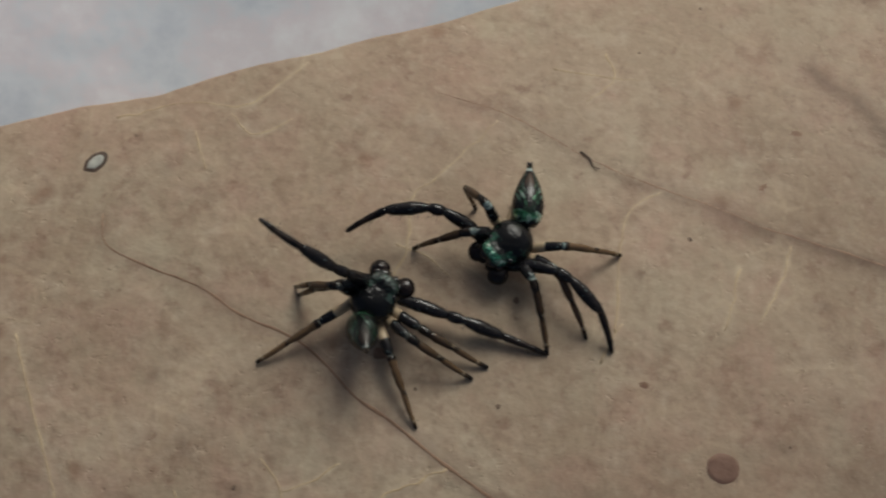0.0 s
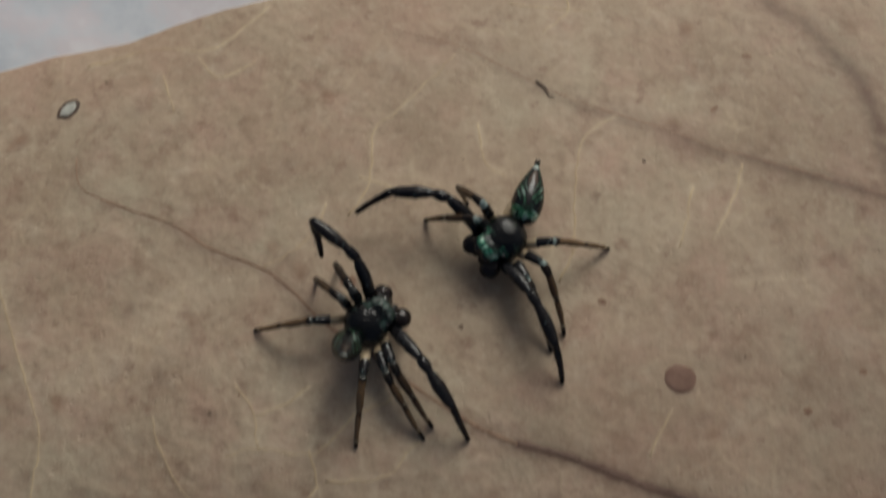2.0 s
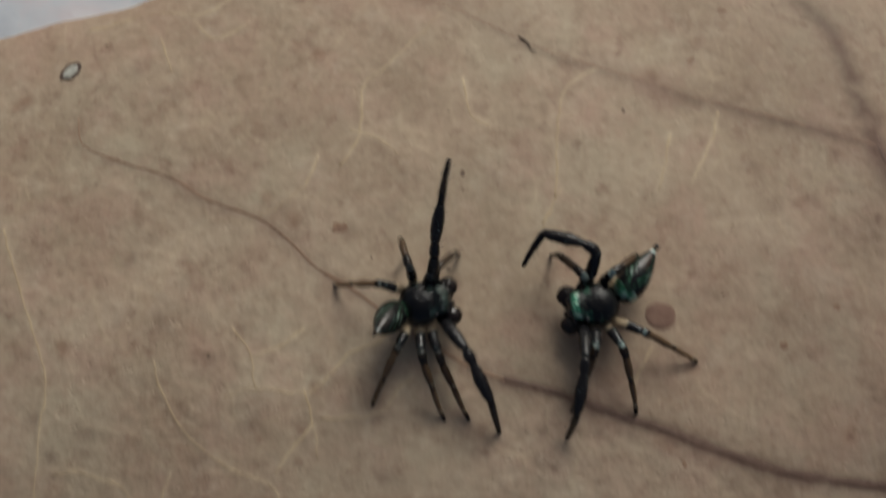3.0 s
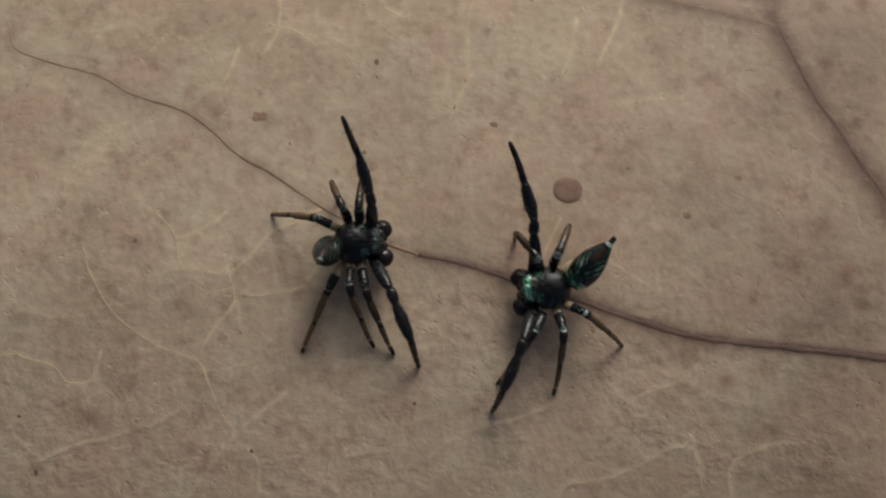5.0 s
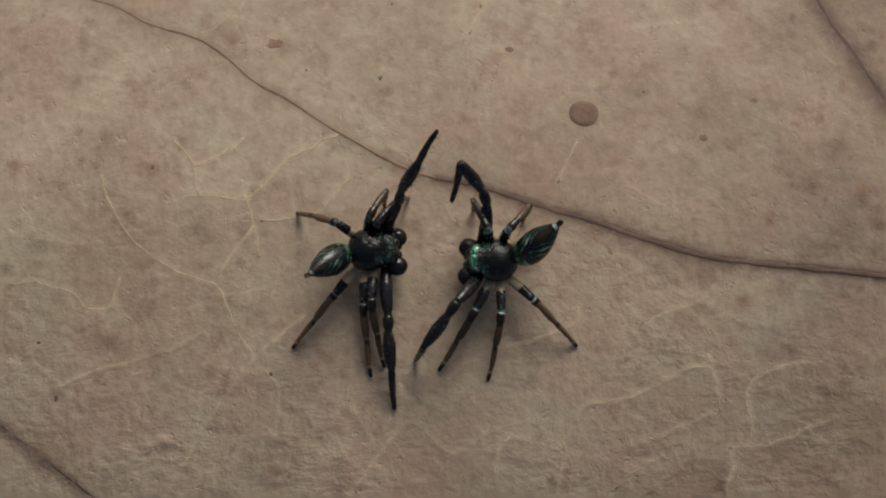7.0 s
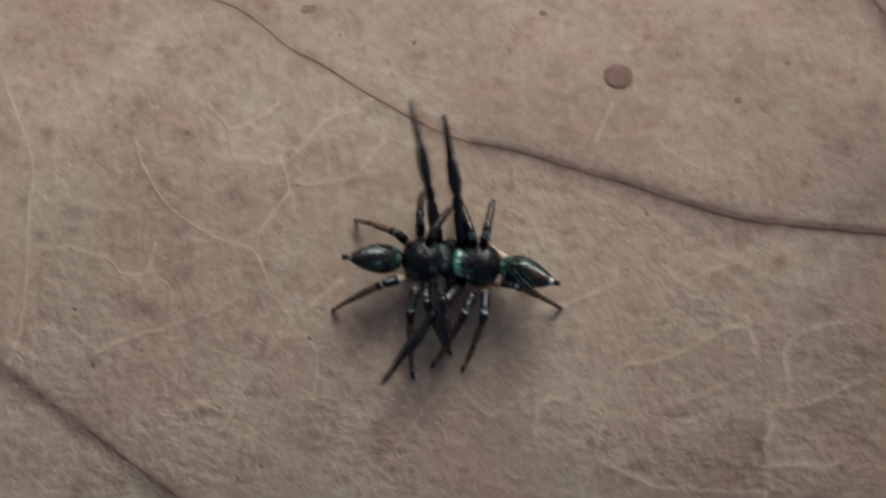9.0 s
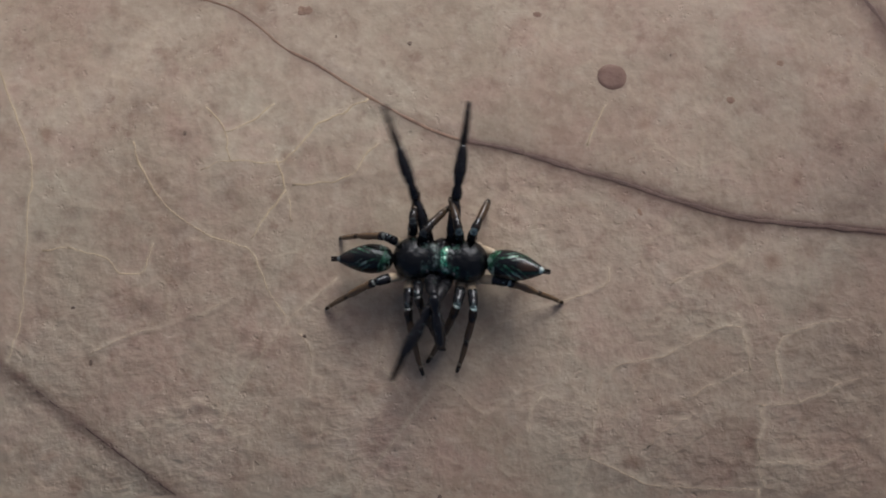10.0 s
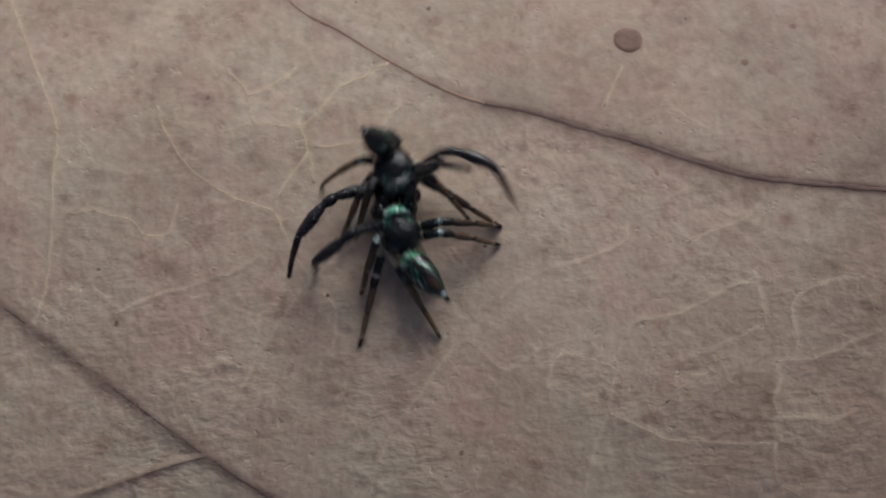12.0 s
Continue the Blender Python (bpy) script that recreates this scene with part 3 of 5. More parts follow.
# points of the ribs, side veins and veinlets, in millimetres
RIB = [(14.0, 31.2), (15.1, 30.1), (16.6, 29.35), (17.3, 28.3), (18.4, 26.9), (19.7, 25.2), (20.4, 23.4), (20.75, 21.6), (21.15, 20.0), (21.5, 18.0), (21.85, 16.7), (22.8, 13.9), (23.9, 11.2), (25, 9.4), (26.4, 6.7), (27.7, 4.5), (30, -1), (34, -10)]
UPPER = [(21.7, 16.7), (19.7, 17.3), (16.9, 18.1), (12.2, 19.4), (9.9, 20.0), (7.2, 21.1), (3.2, 22.4), (-0.5, 23.9), (-5.5, 26.7), (-10.0, 28.1)]
LONG = [(34, -7), (25.7, -5.7), (19.7, -4.9), (14.7, -4.2), (10.8, -3.0), (7.7, -1.8), (4.2, -0.6), (0.3, 0.8), (-2.5, 1.5), (-5.0, 2.6), (-8.5, 4.8), (-10.3, 6.1), (-12.2, 7.5), (-14.0, 8.6), (-15.9, 10.5), (-17.8, 11.9), (-21.2, 13.3), (-23.6, 14.8), (-29.2, 17.0), (-30, 19.2)]
LOWER = [(-8.1, -28.1), (-17.2, -22.9), (-21.4, -20.0), (-24.6, -17.5), (-27.5, -15.2), (-31.9, -11.7), (-34.9, -9.3), (-38.8, -6.0)]
FORK = [(-21.4, -20.0), (-23.9, -20.5), (-27.7, -21.5), (-30.4, -22.2)]
SPUR = [(24.2, 12.0), (25.7, 14.0), (27.9, 15.9), (30.5, 17.5)]
PALE = (
    [(-24.0, 2.9), (-23.6, 1.4), (-21.9, -1.5), (-19.2, -3.6), (-16.6, -4.7), (-15.9, -6.0), (-15.3, -7.6), (-14.3, -9.1)],
    [(-11.0, -6.9), (-14.2, -9.4), (-16.1, -11.6), (-17.9, -13.9), (-18.7, -15.3), (-20.2, -17.6)],
    [(-8.6, 4.8), (-10.0, 4.0), (-12.0, 3.1), (-14.4, 0.9), (-17.7, 1.2), (-19.5, 0.6)],
    [(-19.2, 4.9), (-18.0, 3.3), (-17.7, 1.2)],
    [(-14.7, 4.8), (-15.8, 3.9), (-17.9, 3.0)],
    [(-27.0, -10.7), (-25.1, -9.9), (-23.6, -9.5), (-21.8, -9.2), (-20.0, -8.6)],
    [(-28.4, -3.8), (-25.8, -4.7), (-25.0, -5.7), (-23.4, -5.6), (-22.8, -3.8)],
    [(-8.3, -12.6), (-7.2, -14.4)],
    [(-11.3, -22.8), (-10.1, -20.0), (-7.8, -17.0), (-5.5, -14.3), (-4.4, -13.8), (-2.1, -15.7), (0.3, -14.4), (1.7, -14.8), (4.5, -15.7)],
    [(6.1, -7.0), (5.7, -8.1), (3.1, -9.0), (-0.2, -9.9), (-2.4, -11.2)],
    [(14.2, -11.0), (12.7, -11.1), (9.0, -12.7), (6.4, -13.1), (5.3, -14.1), (4.8, -15.9), (4.1, -18.7), (3.1, -21.1), (2.4, -23.7)],
    [(4.1, -18.7), (5.0, -19.1), (6.8, -20.0), (8.5, -20.6), (14.7, -21.1), (14.9, -19.6), (18.8, -19.7), (20.7, -18.9), (22.2, -18.1)],
    [(15.0, -16.0), (17.9, -15.8), (20.6, -14.8), (22.4, -14.4)],
    [(10.3, -15.4), (12.5, -14.5), (14.4, -13.8)],
    [(14.7, -21.1), (14.8, -23.4), (16.4, -24.6)],
    [(-34.3, 11.6), (-32.9, 7.7), (-30.9, 2.2), (-31.0, -0.8), (-31.5, -7.6), (-32.5, -10.8)],
    [(-12.7, 15.3), (-11.5, 17.5), (-11.2, 21.0), (-9.5, 22.6), (-6.2, 26.3)],
    [(0.9, 13.0), (1.4, 19.4), (2.8, 21.4), (3.9, 22.0)],
    [(-14.1, 16.1), (-15.1, 13.8), (-17.7, 12.0)],
    [(-4.8, 21.4), (-4.3, 18.7), (-3.1, 17.9)],
    [(-29.9, 25.6), (-25.4, 26.9), (-21.8, 26.8), (-18.3, 30.0)],
    [(-25.0, 25.0), (-24.0, 22.3)],
    [(0.6, 31.5), (1.2, 29.7), (-0.6, 27.9)],
    [(-2.7, 30.1), (0.9, 29.7), (2.7, 29.6)],
    [(-18.9, 25.9), (-21.2, 24.7), (-22.8, 26.2)],
    [(0.0, 11.2), (1.3, 13.6)],
    [(5.2, 0.9), (5.9, 2.3), (6.6, 3.6)],
    [(7.8, -18.2), (9.2, -17.2), (10.7, -16.4)],
    [(1.5, -14.9), (0.7, -15.7), (0.5, -17.1)],
    [(-13.4, -10.3), (-12.8, -11.5), (-13.1, -13.9), (-13.3, -14.5)],
    [(-14.7, 1.1), (-14.0, -1.3), (-13.8, -3.1)],
    [(-13.7, -0.7), (-12.0, -0.7), (-10.1, -0.4), (-9.2, 0.5), (-8.1, 1.8)],
    [(14.6, -13.8), (14.5, -12.4), (14.1, -10.2)],
    [(9.9, -8.3), (11.4, -7.7), (13.6, -7.0), (14.7, -6.0)],
    [(16.6, -15.2), (16.5, -12.4), (18.7, -11.1), (21.3, -10.9)],
    [(15.0, -19.4), (14.8, -18.3), (15.3, -17.2), (15.1, -16.4), (15.8, -15.8)],
    [(-14.0, -1.1), (-15.4, -2.6), (-16.4, -4.1)],
    [(-20.0, -8.8), (-19.0, -8.4), (-17.7, -7.7)],
    [(-12.1, 17.8), (-10.3, 17.2), (-8.9, 16.0)],
    [(11.6, 19.0), (11.1, 17.1), (9.5, 13.9)],
    [(8.4, 17.4), (7.9, 15.1), (7.3, 13.5)],
    [(-30.1, -3.9), (-28.4, -3.8)],
)
# broad brown, also standing in for dimmer light at right: place, strength and width
BROWN_DIM = [(20, -14, 0.5, 7.5), (14, -21, 0.44, 6.5), (24, -3, 0.67, 7.5), (7, -21, 0.24, 5.5), (26, 14, 0.7, 6), (21, -21, 0.4, 6.5), (18, 4, 0.32, 7), (19, -9, 0.25, 6), (26, 20, 0.4, 6)]
MOTTLE = [
        (-27.1, -11.0, 0.55, 0.50), (-20.3, -8.8, 0.40, 0.55), (-23.8, 5.5, 0.55, 0.45), (-20.8, 3.1, 0.55, 0.30), (20.9, 0.8, 0.40, 0.60), (19.5, 2.5, 0.40, 0.90), (-28.6, -1.5, 0.40, 0.60),
        (-31.3, -0.6, 0.55, 0.50), (10.7, 6.6, 0.55, 0.40), (-0.2, -1.6, 0.55, 0.50), (8.0, -14.0, 0.55, 0.30), (-18.8, 4.9, 0.55, 0.40), (-23.4, -7.9, 0.55, 0.50), (-30.3, -2.9, 0.55, 0.50),
        (-24.9, -15.7, 0.55, 0.30), (-12.2, 11.0, 0.55, 0.45), (-9.8, -4.2, 0.55, 0.40), (3.2, -1.6, 0.55, 0.40), (13.1, -14.8, 0.40, 0.70), (10.1, -18.1, 0.40, 0.60), (-17.1, -10.2, 0.55, 0.40),
        (17.7, -10.4, 0.40, 0.60), (10.0, 6.9, 0.45, 0.50), (8.3, 3.1, 0.45, 0.50), (17.5, 13.0, 0.45, 0.80), (14.8, 12.7, 0.45, 0.50), (-18.9, 5.0, 0.45, 0.40), (-23.8, 5.3, 0.45, 0.60),
        (-9.3, 12.3, 0.45, 0.40), (-16.4, 12.7, 0.45, 0.40), (-25.8, 9.5, 0.45, 0.50), (19.5, 2.5, 0.45, 0.70), (22.5, 2.8, 0.45, 0.50), (-20.5, 2.9, 0.45, 0.50), (-17.8, -0.9, 0.45, 0.60),
        (-21.2, -3.3, 0.45, 0.50), (-28.0, -1.6, 0.45, 0.60), (14.8, 12.4, 0.45, 0.60), (17.4, 13.2, 0.45, 0.70), (-16.6, 18.6, 0.45, 0.50), (-20.8, -6.0, 0.45, 0.50), (-26.3, 22.6, 0.45, 0.50),
        (2.4, 16.6, 0.45, 0.30), (10.1, 22.6, 0.45, 0.25), (13.6, 15.3, 0.45, 0.40), (-14.6, 14.6, 0.45, 0.30),
]
blade = leaf(along(RIB, 0.2, 0.5, 5.0, 0.8) + along(LONG[:8], 0.4, 0.15, 3.4, 0.8) + along(LOWER, 0.25, 0.2, 2.2, 0.8)
             + along(RIB[:11], 0.6, 0.95, 1.1) + along(RIB[10:], 0.95, 1.05, 1.45) + BROWN_DIM + MOTTLE + along(UPPER, 0.7, 0.1, 0.8) + along(UPPER, 0.9, 0.1, 0.36) + along(LONG, 0.5, 0.1, 0.7)
             + along(LONG[:9], 0.9, 0.65, 1.0) + along(LONG[:9], 1.5, 1.1, 0.5) + along(LONG[8:], 0.6, 0.22, 0.5) + along(LOWER, 0.9, 0.8, 0.66)
             + along(FORK, 0.8, 0.6, 0.25) + along(SPUR, 0.75, 0.4, 1.0) + [(26.3, 9.6, 0.85, 0.9), (26.9, 8.6, 0.6, 0.8)],
             [q for line in PALE for q in along(line, *((0.9, 0.6) if line[0][1] > -5 else (0.7, 0.5)), 0.12)],
             [q for line in PALE for q in (along(line, 0.03, 0.022, 0.16) if line[0][1] > -5 else along(line, 0.042, 0.035, 0.12))] + along(RIB, 0.05, 0.05, 0.8) + along(UPPER, 0.06, 0.03, 0.35)
             + along(LONG, 0.02, 0.02, 0.5) + along(LOWER, 0.08, 0.07, 0.45) + along(FORK, 0.12, 0.1, 0.25))
vein(blade, RIB[10:], 0.3, VEIN_DARK, 1.2, "thick dark brown rib of the leaf", 0.1, 0.05, 0.0, 0.06)
vein(blade, UPPER, 0.2, VEIN_RED, 0.3, "reddish brown side vein", 0.15, 0.036, 0.3, 0.08)
vein(blade, LONG[:9], 0.32, VEIN_DARK, 0.6, "long brown side vein", 0.06, 0.03, wander=0.06)
vein(blade, LONG[8:], 0.2, VEIN_RED, 0.45, "reddish tapering end of a side vein", 0.14, 0.034, wander=0.1)
vein(blade, LOWER, 0.3, VEIN_DARK, 0.6, "brown side vein", 0.1, 0.055, wander=0.06)
vein(blade, FORK, 0.16, VEIN_DARK, 0.5, "", 0.12, 0.1)
for line in PALE:
    far = line[0][1] > -5
    vein(blade, line, 0.11 if far else 0.09, VEIN_PALE if far else VEIN_TAN, 0.5, "fine pale veinlet", 0.16, 0.026, wander=0.16)
# crusts, flecks and specks on the blade
spot(blade, 7.15, 5.43, 0.96, 0.86, -0.15, SPOT_BROWN, "round flat brown spot", 0.05, lumpy=0.05)
spot(blade, -30.91, 22.61, 0.86, 0.56, 0.8, SPOT_DARK, "dark rim of a fleck", 0.04, lumpy=0.2)
spot(blade, -30.91, 22.61, 0.64, 0.37, 0.8, SPOT_GREY, "pale grey fleck", 0.07, lumpy=0.2)
vein(blade, [(-1.1, 24.4), (-0.5, 23.9), (-0.3, 23.4), (0.1, 23.3)], 0.15, SPOT_DARK, 0.4, "black tear on a vein", 0.3, 0.15)
for (x, y), r in zip([(-4.9, 14.7), (-4.9, 13.6), (-5.8, 8.4), (-3.0, -7.8), (-28.1, -7.7), (-13.2, -10.4), (-10.6, 9.2), (11.1, 6.8), (-27.0, -11.3), (-20.6, 3.2), (-27.0, -11.2), (-5.2, -20.7), (-5.7, 19.0), (7.0, 35.4), (2.8, 31.7), (-28.6, 24.5), (5.5, 19.0)], [0.26, 0.12, 0.2, 0.14, 0.15, 0.17, 0.13, 0.12, 0.19, 0.2, 0.17, 0.2, 0.1, 0.14, 0.12, 0.13, 0.18]):
    spot(blade, x, y, r * 0.85, r * 0.65, x, SPECK, "", 0.012, lumpy=0.45)
for (x, y), r in zip([(-12.6, 11.2), (12.6, 26.5), (2.6, 10.0), (8.3, -3.6), (10.2, 22.7), (24.8, -0.0), (-18.7, 4.3)], [0.55, 0.35, 0.3, 0.25, 0.3, 0.5, 0.3]):
    spot(blade, x, y, r, r * 0.55, x, VEIN_RED, "", 0.004, lumpy=0.6)
spot(blade, 14.74, 3.60, 0.28, 0.24, 0, VEIN_RED, "", 0.01, lumpy=0.4)
spot(blade, 18.2, 6.0, 0.24, 0.18, 0, VEIN_RED, "", 0.01, lumpy=0.4)


# ---- jumping spiders ----
WAIST = (-1.7, 0.0, 1.9)


def carapace(parent, shell, label):
    """A domed thorax run together with a boxier, flat-topped head, a shallow crease between them."""
    bm = bmesh.new()
    n, sides = 34, 30
    rings = []
    for i in range(n + 1):
        q = -math.cos(math.pi * i / n)
        x = -0.2 + 1.58 * q
        back = max(0.0, 1 - abs((x + 0.46) / 1.32) ** 2.1)
        head = max(0.0, 1 - abs((x - 0.26) / 1.12) ** 3.6)
        wide = max(1.33 * math.sqrt(back), 0.97 * head ** 0.4, 0.02)
        rise = max(0.98 * back ** 0.6, 0.94 * head ** 0.42, 0.02) * (1 - 0.1 * math.exp(-((x - 0.32) / 0.15) ** 2))
        box = 1.0 if x < 0.1 else max(0.76, 1 - 0.7 * (x - 0.1))
        row = []
        for k in range(sides):
            a = 2 * math.pi * k / sides
            c, w = math.cos(a), math.sin(a)
            y = wide * math.copysign(abs(c) ** box, c)
            z = (rise if w > 0 else 0.6 * rise) * math.copysign(abs(w) ** box, w)
            row.append(bm.verts.new(Vector((x, y, 1.85 + z)) * MM))
        rings.append(row)
    for a, b in zip(rings, rings[1:]):
        for k in range(sides):
            bm.faces.new((a[k], a[(k + 1) % sides], b[(k + 1) % sides], b[k]))
    bm.faces.new(list(reversed(rings[0])))
    bm.faces.new(rings[-1])
    bmesh.ops.recalc_face_normals(bm, faces=bm.faces)
    body = part("carapace", bm, shell, parent, label)
    for x, y, z, r in ((1.14, 0.35, 2.1, 0.34), (1.14, -0.35, 2.1, 0.34), (1.04, 0.76, 2.15, 0.2), (1.04, -0.76, 2.15, 0.2),
                       (0.72, 0.89, 2.3, 0.08), (0.72, -0.89, 2.3, 0.08), (0.36, 0.9, 2.36, 0.16), (0.36, -0.9, 2.36, 0.16)):
        bm = bmesh.new()
        ball(bm, Vector((x, y, z)) * MM, Vector((r, r, r)) * MM, 14, 10)
        part("eye", bm, EYE, body, "glossy black eye")
    return body


def abdomen(parent, mat, girth, long):
    """The oval hind body; its own x runs backwards from the waist."""
    bm = bmesh.new()
    n, sides = 22, 22
    length = long * 0.9
    rings = []
    for i in range(n + 1):
        s = i / n
        r = girth * (math.sin(math.pi * min(1, s ** 0.7)) ** (0.58 if s < 0.37 else 0.78) if 0 < s < 1 else 0.0)
        r = max(r, 0.1 if s == 0 else 0.13)
        rings.append([bm.verts.new(Vector((s * length, r * math.cos(a), 0.92 * r * math.sin(a) - 0.05 * math.sin(math.pi * s))) * MM)
                      for a in (2 * math.pi * k / sides for k in range(sides))])
    for a, b in zip(rings, rings[1:]):
        for k in range(sides):
            bm.faces.new((a[k], a[(k + 1) % sides], b[(k + 1) % sides], b[k]))
    bm.faces.new(list(reversed(rings[0])))
    bm.faces.new(rings[-1])
    bmesh.ops.recalc_face_normals(bm, faces=bm.faces)
    ob = part("abdomen", bm, mat, parent, "glossy black oval with metallic green bands")
    for y, z in ((0.07, 0.05), (-0.07, 0.05), (0.0, -0.06)):
        bm = bmesh.new()
        tube(bm, [Vector((length - 0.1 + 0.13 * k, y * (1 + 0.2 * k), z)) * MM for k in range(4)], [0.09 * MM, 0.085 * MM, 0.07 * MM, 0.03 * MM], 8)
        part("spinneret", bm, TOE, ob, "dark pointed spinneret")
    return ob


def bristles(bm, length, radius, count, mat, seed, low, high, fringe):
    """Short hairs; the share fringe of them stands below the piece."""
    rng = random.Random(seed)
    for _ in range(count):
        x = length * rng.uniform(0.08, 0.95)
        a = rng.uniform(1.1 * math.pi, 1.9 * math.pi) if rng.random() < fringe else rng.uniform(0, 2 * math.pi)
        out = Vector((rng.uniform(0.5, 1.1), math.cos(a), math.sin(a))).normalized()
        base = Vector((x, math.cos(a) * radius * 0.8, math.sin(a) * radius * 0.8))
        tube(bm, [base * MM, (base + out * rng.uniform(low, high)) * MM], [0.014 * MM, 0.003 * MM], 3, 1.0, False, mat)


def between(rows, s):
    """The value at s on a gliding line through (place, value) rows."""
    for (a, va), (b, vb) in zip(rows, rows[1:]):
        if s <= b:
            q = (s - a) / (b - a)
            return va + (vb - va) * q * q * (3 - 2 * q)
    return rows[-1][1]


def segment(name, length, profile, bow, mats, parent, seed, hairs=10, low=0.18, high=0.34, fringe=0.0):
    """One limb piece along x: its radii and its bow (share of its length) by place, lightly uneven, with short bristles."""
    bm = bmesh.new()
    n = 18
    pts, rad = [], []
    for i in range(n + 1):
        s = i / n
        r = between(profile, s) * (1 + 0.1 * noise.noise(Vector((3.6 * s * length, seed, 0.5))))
        sway = 0.012 * length * math.sin(math.pi * s) * (1 if seed % 2 else -1)
        pts.append(Vector((length * (s * 1.02 - 0.01), sway, between(bow, s) * length)) * MM)
        rad.append(r * MM)
    tube(bm, pts, rad, 10)
    bristles(bm, length, max(r for _, r in profile), hairs, 1, seed, low, high, fringe)
    return part(name, bm, [mats, BRISTLE], parent)


# radii along the pieces of a front leg and of the other legs, in millimetres
STOUT = (((0, 0.2), (0.12, 0.28), (0.5, 0.32), (0.85, 0.28), (1, 0.19)),
         ((0, 0.19), (0.08, 0.27), (0.2, 0.26), (0.28, 0.185), (0.38, 0.27), (0.6, 0.325), (0.85, 0.28), (1, 0.18)),
         ((0, 0.16), (0.1, 0.195), (0.5, 0.17), (0.6, 0.135), (0.7, 0.155), (1, 0.115)))
SLIM = (((0, 0.17), (0.15, 0.24), (0.5, 0.265), (0.85, 0.24), (1, 0.17)),
        ((0, 0.17), (0.08, 0.225), (0.25, 0.215), (0.32, 0.16), (0.42, 0.2), (0.75, 0.19), (1, 0.135)),
        ((0, 0.125), (0.1, 0.155), (0.55, 0.135), (0.65, 0.105), (0.72, 0.125), (1, 0.1)))
BOWS = (((0, 0), (0.5, 0.045), (1, 0)), ((0, 0), (0.3, 0.05), (1, 0)), ((0, 0), (0.62, 0.02), (1, 0)))


def limb(parent, side, k, cuticle, size=1.0):
    """A leg: hip, with thigh, shin and foot as pieces that are keyed on it."""
    x, y, z = HIPS[k]
    y = y if side == "left" else -y
    bm = bmesh.new()
    ball(bm, (0, 0, 0), Vector((0.3, 0.36, 0.26)) * MM, 12, 8)
    hip = part("leg", bm, PALE_JOINT if k > 1 else BLACK_LIMB, parent,
               "long thick black front leg" if k == 1 else "slender dark leg with pale base and amber brown lower half")
    hip.location = Vector((x, y, z)) * MM
    spans = [size * q for q in SPANS[k]]
    seed = k * 10 + (side == "left")
    thick = {1: 1.26, 2: 1.28, 3: 1.22, 4: 1.18}[k]
    hairs = (10, 46, 16) if k == 1 else (6, 8, 6)
    pieces = []
    for i, name in enumerate(("femur", "tibia", "metatarsus")):
        shape = [(s, r * thick) for s, r in (STOUT if k == 1 else SLIM)[i]]
        pieces.append(segment(name, spans[i], shape, BOWS[i], cuticle[k][i], hip, seed + 100 * i, hairs[i],
                              *((0.22, 0.42, 0.75) if k == 1 and i else (0.15, 0.3, 0.0))))
    # the dark claw tuft is one with the last piece
    foot = pieces[2].data
    whole = bmesh.new()
    whole.from_mesh(foot)
    first = len(whole.faces)
    ball(whole, Vector((spans[2], 0, 0)) * MM, Vector((0.17, 0.13, 0.11)) * MM, 10, 6)
    whole.faces.ensure_lookup_table()
    for f in whole.faces[first:]:
        f.material_index, f.smooth = 2, True
    whole.to_mesh(foot)
    whole.free()
    foot.materials.append(TOE)
    return hip, pieces, tuple(spans)


def palp(parent, side, out):
    """A feeler held bent beside the jaws, its swollen tip out millimetres from the middle."""
    y = 1 if side == "left" else -1
    bm = bmesh.new()
    tube(bm, [Vector(p) * MM for p in ((0.95, 0.5 * y, 1.3), (1.3, (0.3 + 0.5 * out) * y, 1.32), (1.5, (0.1 + 0.85 * out) * y, 1.38))],
         [0.16 * MM, 0.2 * MM, 0.24 * MM], 10)
    ob = part("pedipalp", bm, BLACK_LIMB, parent, "black feeler with a swollen round tip")
    bm = bmesh.new()
    for v in ball(bm, (0, 0, 0), (0.66, 0.62, 0.53), 24, 16):
        lump = 1 + 0.05 * noise.noise(v.co * 2.2 + Vector((out, y, 0)))
        v.co = (v.co * lump + Vector((1.26, out * y, 1.42))) * MM
    part("bulb", bm, BULB, ob, "glossy black ball")
    return ob


def jaw(parent, side):
    y = 0.27 if side == "left" else -0.27
    bm = bmesh.new()
    tube(bm, [Vector(p) * MM for p in ((1.14, y, 1.75), (1.34, y, 1.4), (1.36, y * 1.05, 1.05), (1.26, y * 1.05, 0.78))],
         [0.22 * MM, 0.27 * MM, 0.24 * MM, 0.1 * MM], 12)
    return part("chelicera", bm, BLACK_LIMB, parent, "black jaw")


